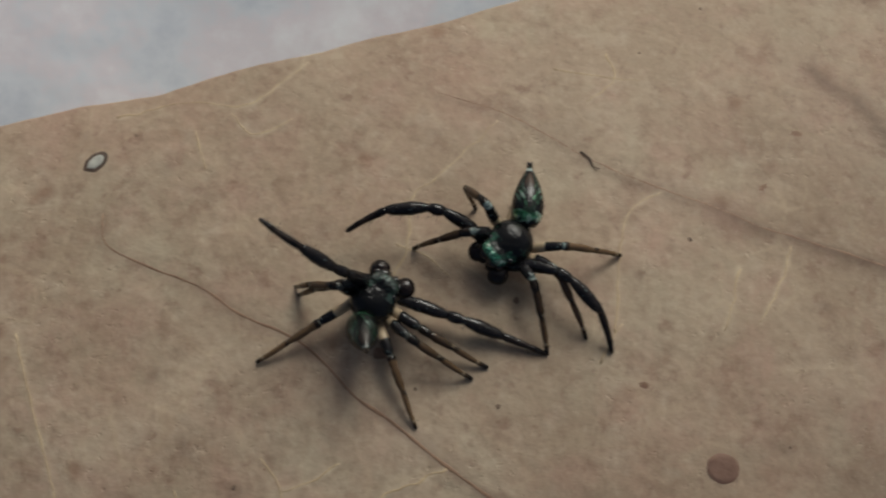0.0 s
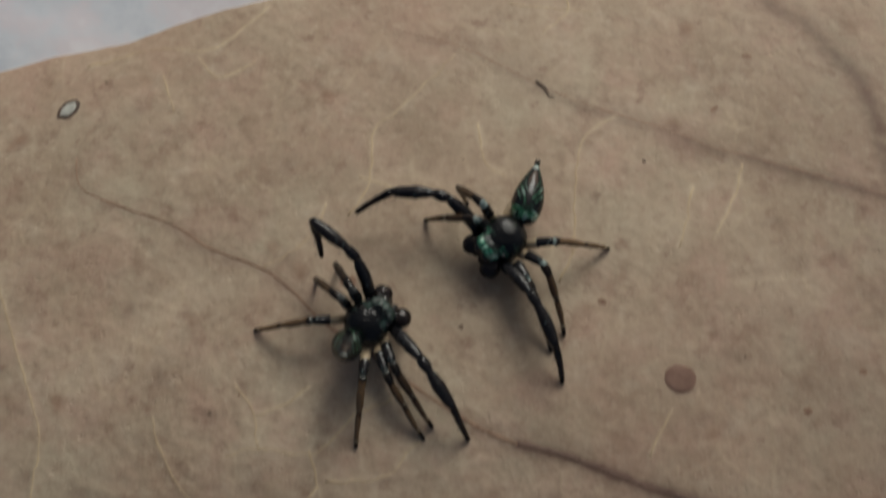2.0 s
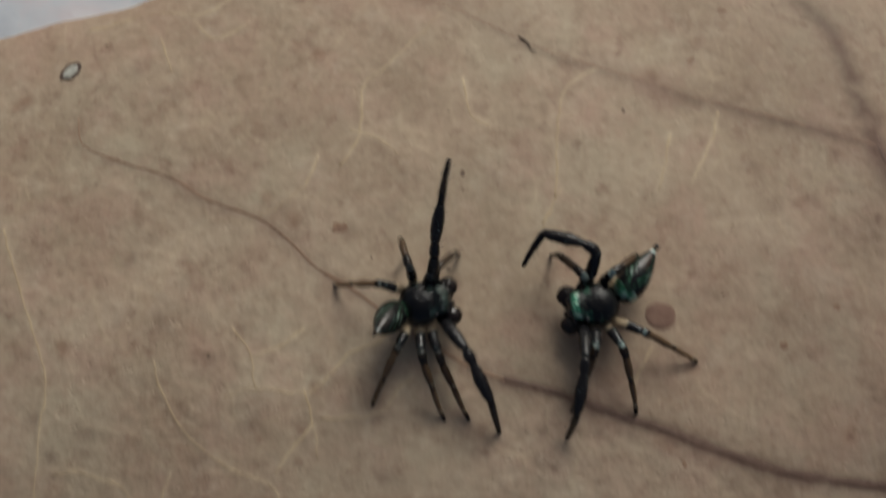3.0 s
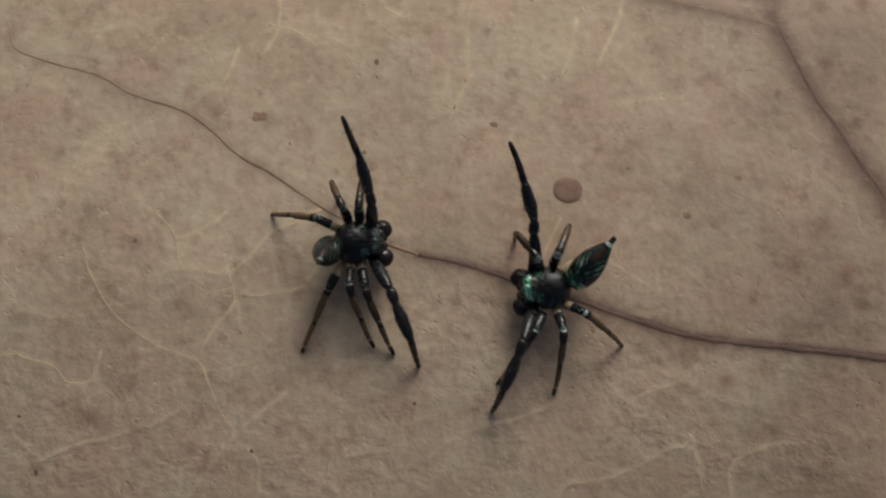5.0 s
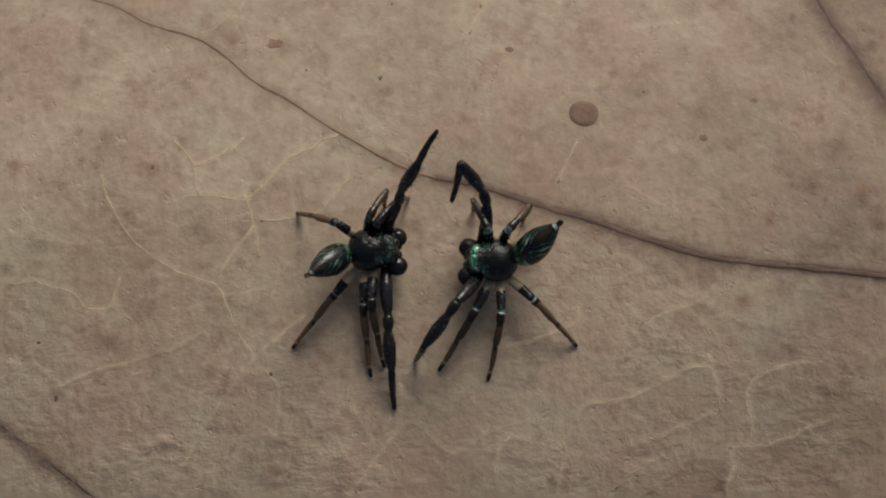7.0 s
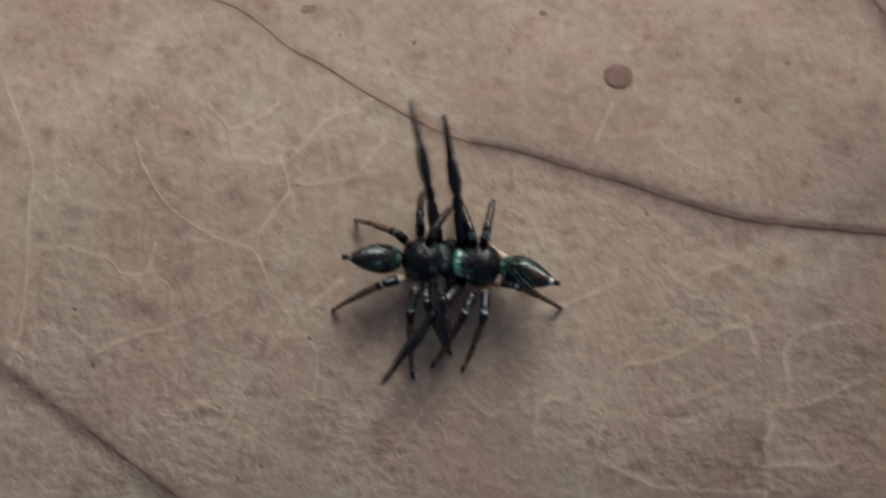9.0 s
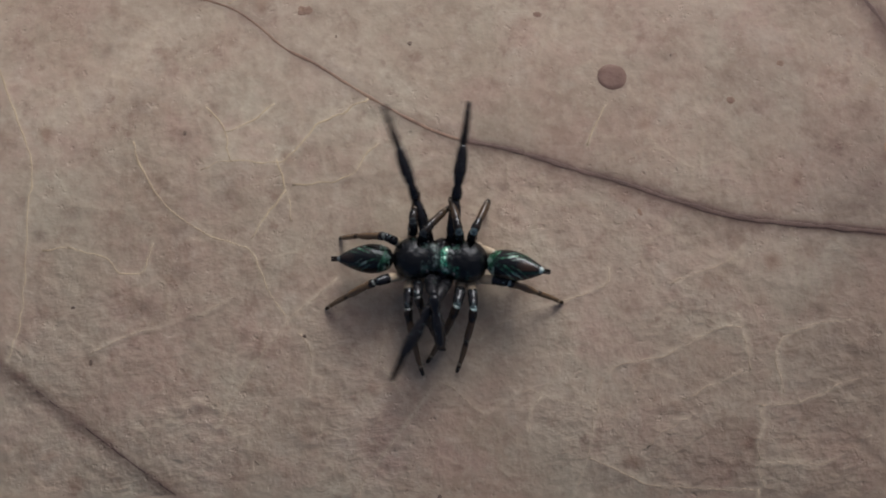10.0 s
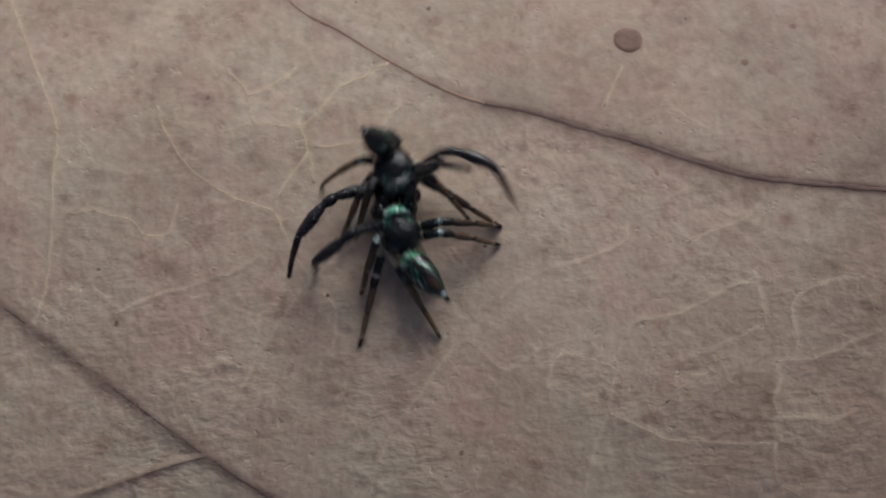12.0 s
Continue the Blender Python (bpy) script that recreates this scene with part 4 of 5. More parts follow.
def spider(label, shell, tail_mat, shell_label, low_palp, girth, cuticle, short=()):
    root = tagged(new("jumping_spider"), label, "spider", "fighting jumping spiders")
    carapace(root, shell, shell_label)
    bm = bmesh.new()
    ball(bm, Vector((0, 0, 1.22)) * MM, Vector((1.1, 0.8, 0.22)) * MM, 18, 10)
    part("sternum", bm, DARK_LIMB, root)
    bm = bmesh.new()
    tube(bm, [Vector(p) * MM for p in ((-1.45, 0, 1.78), (-1.7, 0, 1.87), (-1.9, 0, 1.9))], [0.16 * MM, 0.13 * MM, 0.15 * MM], 10)
    part("pedicel", bm, PALE_JOINT, root, "thin pale waist")
    tail = abdomen(root, tail_mat, *girth)
    tail.location = Vector(WAIST) * MM
    for side in ("left", "right"):
        palp(root, side, 0.98 if side == low_palp else 0.78)
        jaw(root, side)
    limbs = {}
    for side in ("left", "right"):
        for k in (1, 2, 3, 4):
            limbs[f"{side}_{k}"] = limb(root, side, k, cuticle, 0.7 if f"{side}_{k}" in short else 0.9 if k == 4 else 1.0)
    return root, tail, limbs


DULL = spider("black jumping spider with faint green sheen standing on the leaf",
              shell_material("dull_shell", 0.25, 0.00102, 0.55, ((0.06, 0.14, 0.1), (0.13, 0.2, 0.17), (0.36, 0.4, 0.37))),
              abdomen_material("dull_abdomen", 0.5, 0.7, 0.25, 0.2, 0.0034), "matt black shell with grey-green scales", "right", (0.93, 4.0),
              cuticles(0.22, (0.3, 0.33, 0.3)))
GREEN = spider("black jumping spider with bright metallic green bands standing on the leaf",
               shell_material("green_shell", 1.0, 0.001, 0.2, ((0.05, 0.34, 0.2), (0.24, 0.64, 0.42), (0.72, 0.86, 0.72))),
               abdomen_material("green_abdomen", 0.95, 1.0, 0.7, 0.7, 0.0037), "black shell with a bright green band", "left", (0.95, 4.4),
               cuticles(0.55, (0.42, 0.54, 0.5)), ("right_4",))


# ---- movement ----
def glide(rows, t):
    """The row at t between the given ones, without overshoot."""
    ts = [r[0] for r in rows]
    i = min(max(sum(s <= t for s in ts) - 1, 0), len(rows) - 2)
    out = []
    for c in range(1, len(rows[0])):
        def slope(k):
            if k == 0 or k == len(rows) - 1:
                return 0.0
            a = (rows[k][c] - rows[k - 1][c]) / (ts[k] - ts[k - 1])
            b = (rows[k + 1][c] - rows[k][c]) / (ts[k + 1] - ts[k])
            return 0.0 if a * b <= 0 else 2 * a * b / (a + b)
        h = ts[i + 1] - ts[i]
        s = min(max((t - ts[i]) / h, 0), 1)
        out.append((2 * s ** 3 - 3 * s * s + 1) * rows[i][c] + (s ** 3 - 2 * s * s + s) * h * slope(i)
                   + (3 * s * s - 2 * s ** 3) * rows[i + 1][c] + (s ** 3 - s * s) * h * slope(i + 1))
    return out


def aligned(origin, way, up):
    """A pose at origin whose x runs along way and whose z leans to up."""
    x = way.normalized()
    y = up.cross(x)
    y = y.normalized() if y.length > 1e-6 else Vector((0, 1, 0))
    z = x.cross(y)
    m = Matrix((x, y, z)).transposed().to_4x4()
    m.translation = origin
    return m


def bend(reach, lengths, fold):
    """Angles to the chord of a three-piece limb that spans reach; a high fold bends the last joint most."""
    a, b, c = lengths

    def span(q):
        x = a + b * math.cos(q) + c * math.cos(fold * q)
        y = -b * math.sin(q) - c * math.sin(fold * q)
        return math.hypot(x, y), math.atan2(y, x)
    lo, hi = 0.005, min(2.0, 3.05 / fold)
    for _ in range(40):
        q = (lo + hi) / 2
        if span(q)[0] > reach:
            lo = q
        else:
            hi = q
    tilt = span(lo)[1]
    return -tilt, -tilt - lo, -tilt - fold * lo


# every tenth of a second, and every frame round the leap
TIMES = sorted({i / 10 for i in range(121)} | {k / FPS for k in range(177, 187) if k % 3})


def body_pose(rows, t):
    x, y, turn, *_ = glide(rows, t)
    return pose(x * MM, y * MM, leaf_z(x, y) * MM, 0, 0, turn)


def carry(creature, rows):
    """Key a spider's body and abdomen: rows of seconds, place, heading, and where the tip of the abdomen is."""
    root, tail, _ = creature
    walk(root, [(t, body_pose(rows, t)) for t in TIMES])
    poses = []
    for t in TIMES:
        *_, ax, ay, az = glide(rows, t)
        tip = body_pose(rows, t).inverted() @ (Vector((ax, ay, az + leaf_z(ax, ay))) * MM)
        at = Vector(WAIST) * MM
        poses.append((t, aligned(at, tip - at, Vector((0, 0, 1)))))
    walk(tail, poses)


def step(creature, rows, name, feet, lean=((0, 0.0, 0.0, 1.8), (12, 0.0, 0.0, 1.8)), quiver=None):
    """Key one leg: feet are rows of seconds and the place of the toe in millimetres; lean tips the knee over, by time, and sets the fold of the last joint.
    quiver: from when to when, and how far in x, the raised leg whips to and fro ten times a second."""
    hip, pieces, lengths = creature[2][name]
    keys = [[], [], []]
    times = TIMES
    if quiver:
        times = sorted({round(t * FPS) for t in TIMES} | set(range(round(quiver[0] * FPS), round(quiver[1] * FPS) + 1)))
        times = [k / FPS for k in times]
    for t in times:
        x, y, z = glide(feet, t)
        if quiver and quiver[0] <= t <= quiver[1]:
            x += quiver[2] * (0.5 - 0.5 * math.cos(20 * math.pi * t))
        away = body_pose(rows, t).inverted()
        toe = away @ (Vector((x, y, z + leaf_z(x, y) + 0.07)) * MM) / MM - Vector(hip.location) / MM
        reach = min(max(toe.length, 1.2), 0.998 * sum(lengths))
        way = toe.normalized()
        lx, ly, fold = glide(lean, t)
        if name[-1] != "1":
            # ordinary legs stretch their last piece outwards and curl it only when drawn in
            drawn = min(max((0.62 - reach / sum(lengths)) / 0.25, 0), 1)
            fold += ((0.15 if name[-1] == "4" else 0.7) * drawn * drawn * (3 - 2 * drawn) - 0.6) * max(0, 1 - abs(fold - 1.8) / 0.5)
        up = away.to_3x3() @ Vector((lx, ly, 1.0))
        up = (up - way * up.dot(way)).normalized()
        at = Vector((0, 0, 0))
        for key, angle, length in zip(keys, bend(reach, lengths, fold), lengths):
            d = way * math.cos(angle) + up * math.sin(angle)
            key.append((t, aligned(at * MM, d, up)))
            at = at + d * length
    for piece, key in zip(pieces, keys):
        walk(piece, key)


def motions():
    dull_path = ([
        (0, -13.01, 14.39, 55.80, -13.33, 10.56, 4.65),
        (0.5, -12.72, 13.53, 55.11, -13.79, 9.99, 4.95),
        (0.7, -13.00, 11.64, 47.53, -14.17, 8.70, 5.25),
        (1, -12.15, 11.87, 42.31, -13.50, 8.83, 5.10),
        (1.5, -12.65, 11.07, 33.56, -14.32, 7.66, 4.70),
        (2, -10.99, 8.67, 39.09, -12.51, 5.87, 5.20),
        (2.5, -11.06, 8.80, 35.56, -12.62, 5.84, 5.05),
        (2.7, -11.29, 8.60, 32.42, -13.01, 5.84, 5.15),
        (2.8, -10.04, 7.56, 22.04, -12.54, 4.94, 4.90),
        (2.9, -8.49, 7.13, 13.81, -11.49, 4.79, 4.75),
        (3, -7.08, 6.06, 9.69, -10.14, 3.78, 4.70),
        (3.2, -6.87, 6.11, 7.45, -10.24, 3.73, 4.40),
        (4.8, -6.05, 2.50, 3.28, -9.19, 0.50, 4.75),
        (5, -5.95, 2.10, 1.97, -8.38, 0.28, 5.15),
        (5.5, -7.03, -1.72, -4.33, -10.51, -2.96, 4.85),
        (6, -7.03, -1.58, -2.65, -10.76, -3.09, 4.55),
    ] + [
        (6.2, -7.73, -1.86, -1.58, -11.40, -3.42, 4.60),
        (6.3, -7.07, -2.01, -0.48, -10.98, -3.56, 4.45),
        (6.5, -6.06, -3.61, 0.70, -10.29, -5.18, 4.10),
        (7, -6.30, -3.26, -0.55, -10.27, -5.04, 4.20),
        (8.8, -5.18, -5.83, -2.68, -11.03, -5.71, 1.80),
        (9, -5.43, -6.22, -2.89, -10.75, -6.10, 3.50),
        (9.5, -5.52, -6.24, -2.92, -11.32, -6.17, 2.00),
        (10, -5.61, -6.24, -2.93, -11.54, -5.99, 2.00),
        (10.5, -5.89, -5.95, -3.33, -11.32, -5.83, 3.20),
        (10.6, -6.07, -5.67, -15.45, -10.37, -4.52, 4.35),
        (10.7, -7.04, -5.54, -33.46, -10.55, -3.48, 4.75),
        (10.8, -6.94, -6.61, -45.28, -9.88, -4.83, 5.15),
        (11, -7.39, -7.67, -51.21, -9.88, -5.50, 5.25),
        (11.5, -8.27, -7.30, -53.28, -11.01, -5.10, 5.10),
        (11.8, -8.41, -6.68, -53.22, -11.29, -4.69, 5.05),
        (12, -8.46, -3.44, -82.88, -10.28, -1.21, 5.25),
    ])
    carry(DULL, dull_path)
    step(DULL, dull_path, "left_1", [
        (0, -19.35, 17.36, 7.90), (0.5, -17.68, 20.63, 6.10), (0.7, -15.2, 15.9, 2.40), (1, -15.1, 15.35, 2.40),
        (1.5, -14.75, 17.05, 8.30), (2, -13.85, 12.1, 2.40), (2.5, -13.62, 12.25, 2.40), (2.7, -13.41, 15.32, 8.00),
        (2.8, -10.62, 15.79, 6.70), (2.9, -8.18, 16.34, 5.00), (3, -5.82, 13.48, 7.60), (3.2, -5.53, 12.50, 8.30),
        (4.8, -6.40, 8.93, 8.30), (5, -6.50, 8.25, 8.30), (5.5, -4.12, 1.56, 3.00), (6, -4.08, 1.53, 3.00),
        (6.2, -4.18, 2.81, 3.20), (6.3, -3.78, 5.43, 6.90), (6.5, -2.77, 4.26, 6.30), (7, -2.23, 2.29, 8.20),
        (8.8, -5.21, 2.26, 6.70), (8.9, -6.83, 1.94, 6.60), (9, -6.41, 3.06, 5.00), (9.1, -1.73, 2.23, 5.00),
        (9.2, -5.76, 1.62, 7.00), (9.3, -6.35, 1.23, 7.40), (9.4, -2.34, 2.57, 5.00), (9.5, -7.27, 2.98, 5.00),
        (9.6, -5.86, 3.42, 5.00), (9.7, -5.58, 2.40, 5.90), (9.8, -5.54, 3.17, 5.00), (9.9, -4.48, 3.42, 5.00),
        (10, -7.81, 2.87, 5.00), (10.1, -4.93, 2.93, 5.00), (10.2, -5.07, 3.43, 5.00), (10.3, -5.64, 3.39, 5.00),
        (10.4, -2.90, 1.96, 6.20), (10.5, -3.37, -3.03, 3.00), (10.7, -1.87, -4.67, 3.00), (10.8, -2.01, -3.71, 2.00),
        (11, -0.85, -6.47, 1.00), (11.5, -1.10, -5.37, 1.00), (11.8, -4.86, -1.91, 8.30), (12, -1.19, -5.62, 2.00),
    ], lean=[(0, -0.1, -0.3, 1.8), (0.5, 0, 0.1, 1.8), (0.7, 0.1, 0.35, 4), (1, 0.1, 0.35, 4), (1.4, 0, 0.3, 1.8), (1.6, 0, 0.3, 1.8), (2, 0.2, 0.65, 4), (2.5, 0.2, 0.65, 4), (2.8, 0, 0.5, 1.8), (5, 0, 0.5, 1.8), (5.4, -0.1, 0.3, 4.5), (6.2, -0.1, 0.3, 4.5), (6.4, 0, 0.5, 1.8), (10.4, 0, 0.5, 1.8), (11, -0.3, 1.8, 1.8), (11.5, -0.3, 1.8, 1.8), (12, -0.1, 1.8, 1.8)], quiver=(8.8, 10.4, 1.8))
    step(DULL, dull_path, "left_2", [
        (0, -17.64, 14.50, 0.05), (0.5, -15.12, 15.73, 0.05), (1, -14.66, 14.43, 0.05), (1.5, -13.05, 14.33, 0.05),
        (2, -13.24, 11.85, 0.05), (2.5, -13.22, 11.98, 0.05), (3, -5.19, 9.30, 0.05), (3.2, -5.43, 9.31, 0.05),
        (4.8, -5.87, 5.78, 0.05), (5, -5.83, 5.73, 0.05), (5.5, -5.98, 1.36, 0.05), (6, -6.07, 1.26, 0.05),
        (6.5, -4.43, 0.22, 0.05), (7, -4.27, 0.25, 0.05), (8.8, -3.24, -2.17, 0.05), (9, -3.48, -2.43, 0.05),
        (9.5, -3.36, -2.69, 0.05), (10, -3.36, -2.71, 0.05), (10.5, -3.85, -2.73, 0.05), (11, -1.97, -7.00, 0.05),
        (11.5, -2.27, -6.28, 0.05), (11.8, -2.02, -6.48, 0.05), (12, -2.00, -6.66, 0.05),
    ])
    step(DULL, dull_path, "left_3", [
        (0, -17.87, 14.98, 0.05), (0.5, -16.49, 14.59, 0.05), (1, -15.72, 13.58, 0.05), (1.5, -15.80, 13.36, 0.05),
        (2, -14.51, 11.08, 0.05), (2.5, -14.50, 11.20, 0.05), (3, -8.49, 9.12, 0.05), (3.2, -8.77, 9.25, 0.05),
        (4.8, -7.69, 5.20, 0.05), (5, -7.46, 5.23, 0.05), (5.5, -6.80, 1.58, 0.05), (6, -6.89, 1.49, 0.05),
        (6.5, -5.68, 0.16, 0.05), (7, -5.78, -0.16, 0.05), (8.8, -5.81, -3.68, 0.05), (9, -5.92, -3.75, 0.05),
        (9.5, -5.68, -3.55, 0.05), (10, -5.94, -3.63, 0.05), (10.5, -6.04, -3.04, 0.05), (11, -2.73, -5.83, 0.05),
        (11.5, -3.72, -6.45, 0.05), (11.8, -4.58, -5.79, 0.05), (12, -3.95, -6.11, 0.05),
    ])
    step(DULL, dull_path, "left_4", [
        (0, -20.03, 10.26, 0.05), (0.5, -20.01, 10.27, 0.05), (1, -19.41, 10.12, 0.05), (1.5, -19.53, 10.19, 0.05),
        (2, -18.04, 8.14, 0.05), (2.5, -18.19, 8.20, 0.05), (3, -12.85, 7.48, 0.05), (3.2, -12.94, 7.49, 0.05),
        (4.8, -11.64, 4.46, 0.05), (5, -11.71, 4.48, 0.05), (5.5, -11.67, 2.13, 0.05), (6, -11.71, 2.17, 0.05),
        (6.5, -11.24, -0.39, 0.05), (7, -11.27, -0.36, 0.05), (8.8, -10.06, -4.55, 0.05), (9, -9.98, -3.17, 0.05),
        (9.5, -10.64, -4.29, 0.05), (10, -10.69, -4.35, 0.05), (10.5, -10.79, -4.32, 0.05), (11, -8.88, -3.27, 0.05),
        (11.5, -9.19, -4.28, 0.05), (11.8, -9.25, -3.67, 0.05), (12, -7.91, -1.74, 0.05),
    ])
    step(DULL, dull_path, "right_1", [
        (0, -3.09, 11.56, 0.05), (0.5, -5.62, 11.05, 7.60), (1, -5.44, 5.95, 0.05), (1.5, -5.91, 5.80, 6.30),
        (2, -5.39, 1.76, 0.05), (2.5, -5.42, 1.76, 0.05), (3, -2.84, -1.65, 0.05), (3.2, -2.95, -1.74, 0.05),
        (4.8, -2.64, -5.52, 0.05), (5, -2.67, -5.55, 0.05), (5.5, -6.00, -10.18, 0.05), (6, -6.00, -10.19, 0.05),
        (6.5, -5.90, -12.19, 0.05), (7, -5.58, -12.79, 0.05), (8.8, -4.16, -10.87, 0.05), (9, -4.68, -11.29, 0.05),
        (9.5, -4.50, -11.51, 0.05), (10, -4.69, -11.41, 0.05), (10.3, -4.74, -11.34, 0.05), (10.5, -4.54, -12.39, 0.05),
        (10.7, -9.50, -14.74, 1.00), (11, -14.36, -12.18, 3.00), (11.5, -16.13, -12.73, 3.00), (11.8, -16.07, -9.91, 3.50),
        (12, -15.40, -9.40, 2.00),
    ], lean=[(0, 0.1, 0.3, 1.8), (1, 0.1, 0.1, 1.8), (3, 0.15, 0.1, 1.8), (7, 0, 0, 1.8), (10.4, 0, 0, 1.8), (11, -0.2, 0.3, 1.8), (11.5, 0, 0, 1.8), (11.8, -0.3, 0.5, 1.8), (12, -1.0, 1.5, 1.8)])
    step(DULL, dull_path, "right_2", [
        (0, -6.57, 10.64, 0.05), (0.5, -6.56, 10.63, 0.05), (1, -7.30, 6.61, 0.05), (1.5, -7.43, 6.70, 0.05),
        (2, -7.51, 2.50, 0.05), (2.5, -7.63, 2.47, 0.05), (3, -4.70, -0.83, 0.05), (3.2, -4.84, -0.90, 0.05),
        (4.8, -4.31, -4.63, 0.05), (5, -4.23, -4.66, 0.05), (5.5, -7.01, -8.50, 0.05), (6, -7.04, -8.65, 0.05),
        (6.5, -6.38, -9.81, 0.05), (7, -6.12, -10.20, 0.05), (8.8, -4.79, -11.54, 0.05), (9, -4.46, -11.79, 0.05),
        (9.5, -4.47, -11.72, 0.05), (10, -4.49, -11.63, 0.05), (10.5, -4.51, -11.75, 0.05), (11, -12.02, -12.94, 0.05),
        (11.5, -11.89, -13.28, 0.05), (11.8, -11.79, -12.98, 0.05), (12, -11.16, -6.78, 0.05),
    ], lean=[(0, -0.25, -0.1, 1.8), (10.4, -0.3, 0, 1.8), (11, 0, 0, 1.8), (12, 0, 0, 1.8)])
    step(DULL, dull_path, "right_3", [
        (0, -7.43, 9.94, 0.05), (0.5, -8.29, 7.45, 0.05), (1, -8.60, 5.80, 0.05), (1.5, -8.90, 5.96, 0.05),
        (2, -8.00, 1.81, 0.05), (2.5, -8.07, 1.93, 0.05), (3, -6.17, -0.82, 0.05), (3.2, -6.21, -0.75, 0.05),
        (4.8, -5.54, -4.21, 0.05), (5, -5.46, -4.19, 0.05), (5.5, -8.50, -8.80, 0.05), (6, -8.45, -8.66, 0.05),
        (6.5, -6.97, -10.69, 0.05), (7, -6.98, -10.75, 0.05), (8.8, -6.36, -12.70, 0.05), (9, -6.84, -13.16, 0.05),
        (9.5, -5.89, -13.32, 0.05), (10, -5.90, -13.10, 0.05), (10.5, -5.94, -13.22, 0.05), (11, -11.42, -11.02, 0.05),
        (11.5, -11.04, -10.67, 0.05), (11.8, -11.15, -10.98, 0.05), (12, -12.35, -7.44, 0.05),
    ], lean=[(0, -0.25, -0.1, 1.8), (10.4, -0.3, 0, 1.8), (11, 0, 0, 1.8), (12, 0, 0, 1.8)])
    step(DULL, dull_path, "right_4", [
        (0, -10.49, 7.02, 0.05), (0.5, -10.95, 5.95, 0.05), (1, -11.82, 4.51, 0.05), (1.5, -11.99, 4.67, 0.05),
        (2, -11.91, 1.32, 0.05), (2.5, -12.04, 1.33, 0.05), (3, -10.47, 0.10, 0.05), (3.2, -10.50, 0.10, 0.05),
        (4.8, -9.83, -4.36, 0.05), (5, -9.89, -4.35, 0.05), (5.5, -12.19, -7.01, 0.05), (6, -12.24, -7.02, 0.05),
        (6.5, -11.75, -8.80, 0.05), (7, -11.73, -8.80, 0.05), (8.8, -11.70, -8.57, 0.05), (9, -11.62, -8.77, 0.05),
        (9.5, -11.69, -8.72, 0.05), (10, -11.72, -8.73, 0.05), (10.5, -11.69, -8.71, 0.05), (11, -13.29, -6.57, 0.05),
        (11.5, -13.45, -6.74, 0.05), (11.8, -13.41, -6.52, 0.05), (12, -13.28, -3.33, 0.05),
    ])
    green_path = ([
        (0, -5.80, 17.60, -138.52, -4.41, 22.88, 2.30),
        (0.5, -5.77, 17.48, -139.12, -4.33, 22.69, 2.30),
        (1, -5.49, 16.24, -137.63, -3.99, 21.49, 2.30),
        (1.5, -3.19, 13.53, -146.54, -1.43, 17.92, 4.00),
        (2, -3.68, 13.32, -144.73, -1.29, 18.31, 2.30),
        (2.5, -3.51, 11.81, -144.41, -2.01, 16.88, 2.30),
        (2.7, -0.99, 9.03, -154.83, 1.35, 12.80, 4.45),
        (2.8, 1.19, 7.57, -164.97, 4.19, 10.58, 4.75),
        (2.9, 3.00, 6.51, -172.07, 6.35, 9.35, 4.55),
        (3, 2.64, 5.83, -173.13, 6.76, 9.39, 2.30),
        (3.2, 3.14, 5.72, -173.26, 6.83, 9.47, 2.30),
        (4.8, 4.51, -0.70, -176.44, 8.80, 2.08, 3.45),
        (5, 5.11, -1.17, -177.65, 9.32, 1.27, 4.00),
        (5.5, 4.96, -1.11, -177.88, 9.44, 1.22, 3.75),
        (5.93, 4.96, -1.11, -177.88, 9.44, 1.22, 3.75),
        (6, 4.05, -1.65, -178.18, 9.1, 1.25, 2.60),
        (6.05, 2.6, -1.95, -179.2, 7.3, 0.7, 3.20),
        (6.1, 1.21, -2.19, -180.29, 5.55, 0.12, 3.90),
    ] + [
        (6.2, 0.66, -4.15, -182.27, 5.06, -1.79, 3.70),
        (6.3, 1.18, -4.37, -184.21, 5.42, -2.21, 4.05),
        (6.5, 0.66, -4.64, -184.13, 4.90, -2.33, 3.90),
        (7, 0.63, -4.19, -184.34, 4.89, -2.57, 4.50),
        (8.8, -3.23, -6.19, -182.63, 2.12, -7.92, 3.45),
        (9, -2.85, -6.66, -182.81, 2.18, -8.42, 4.00),
        (9.5, -3.18, -6.39, -182.85, 2.45, -7.88, 2.90),
        (10, -3.30, -6.53, -182.86, 2.16, -7.77, 3.65),
        (10.5, -3.35, -6.35, -183.24, 2.34, -7.79, 2.80),
        (10.6, -3.55, -7.93, -198.29, 0.95, -10.71, 3.60),
        (10.7, -4.89, -8.50, -215.25, -1.27, -12.40, 3.55),
        (10.8, -4.82, -9.91, -228.10, -1.86, -13.69, 4.50),
        (11, -5.28, -10.45, -236.11, -2.71, -14.69, 4.25),
        (11.5, -6.49, -10.11, -238.14, -3.79, -14.55, 3.90),
        (11.8, -6.07, -9.19, -238.13, -3.58, -14.04, 3.30),
        (12, -8.40, -6.69, -262.85, -5.67, -11.41, 2.65),
    ])
    carry(GREEN, green_path)
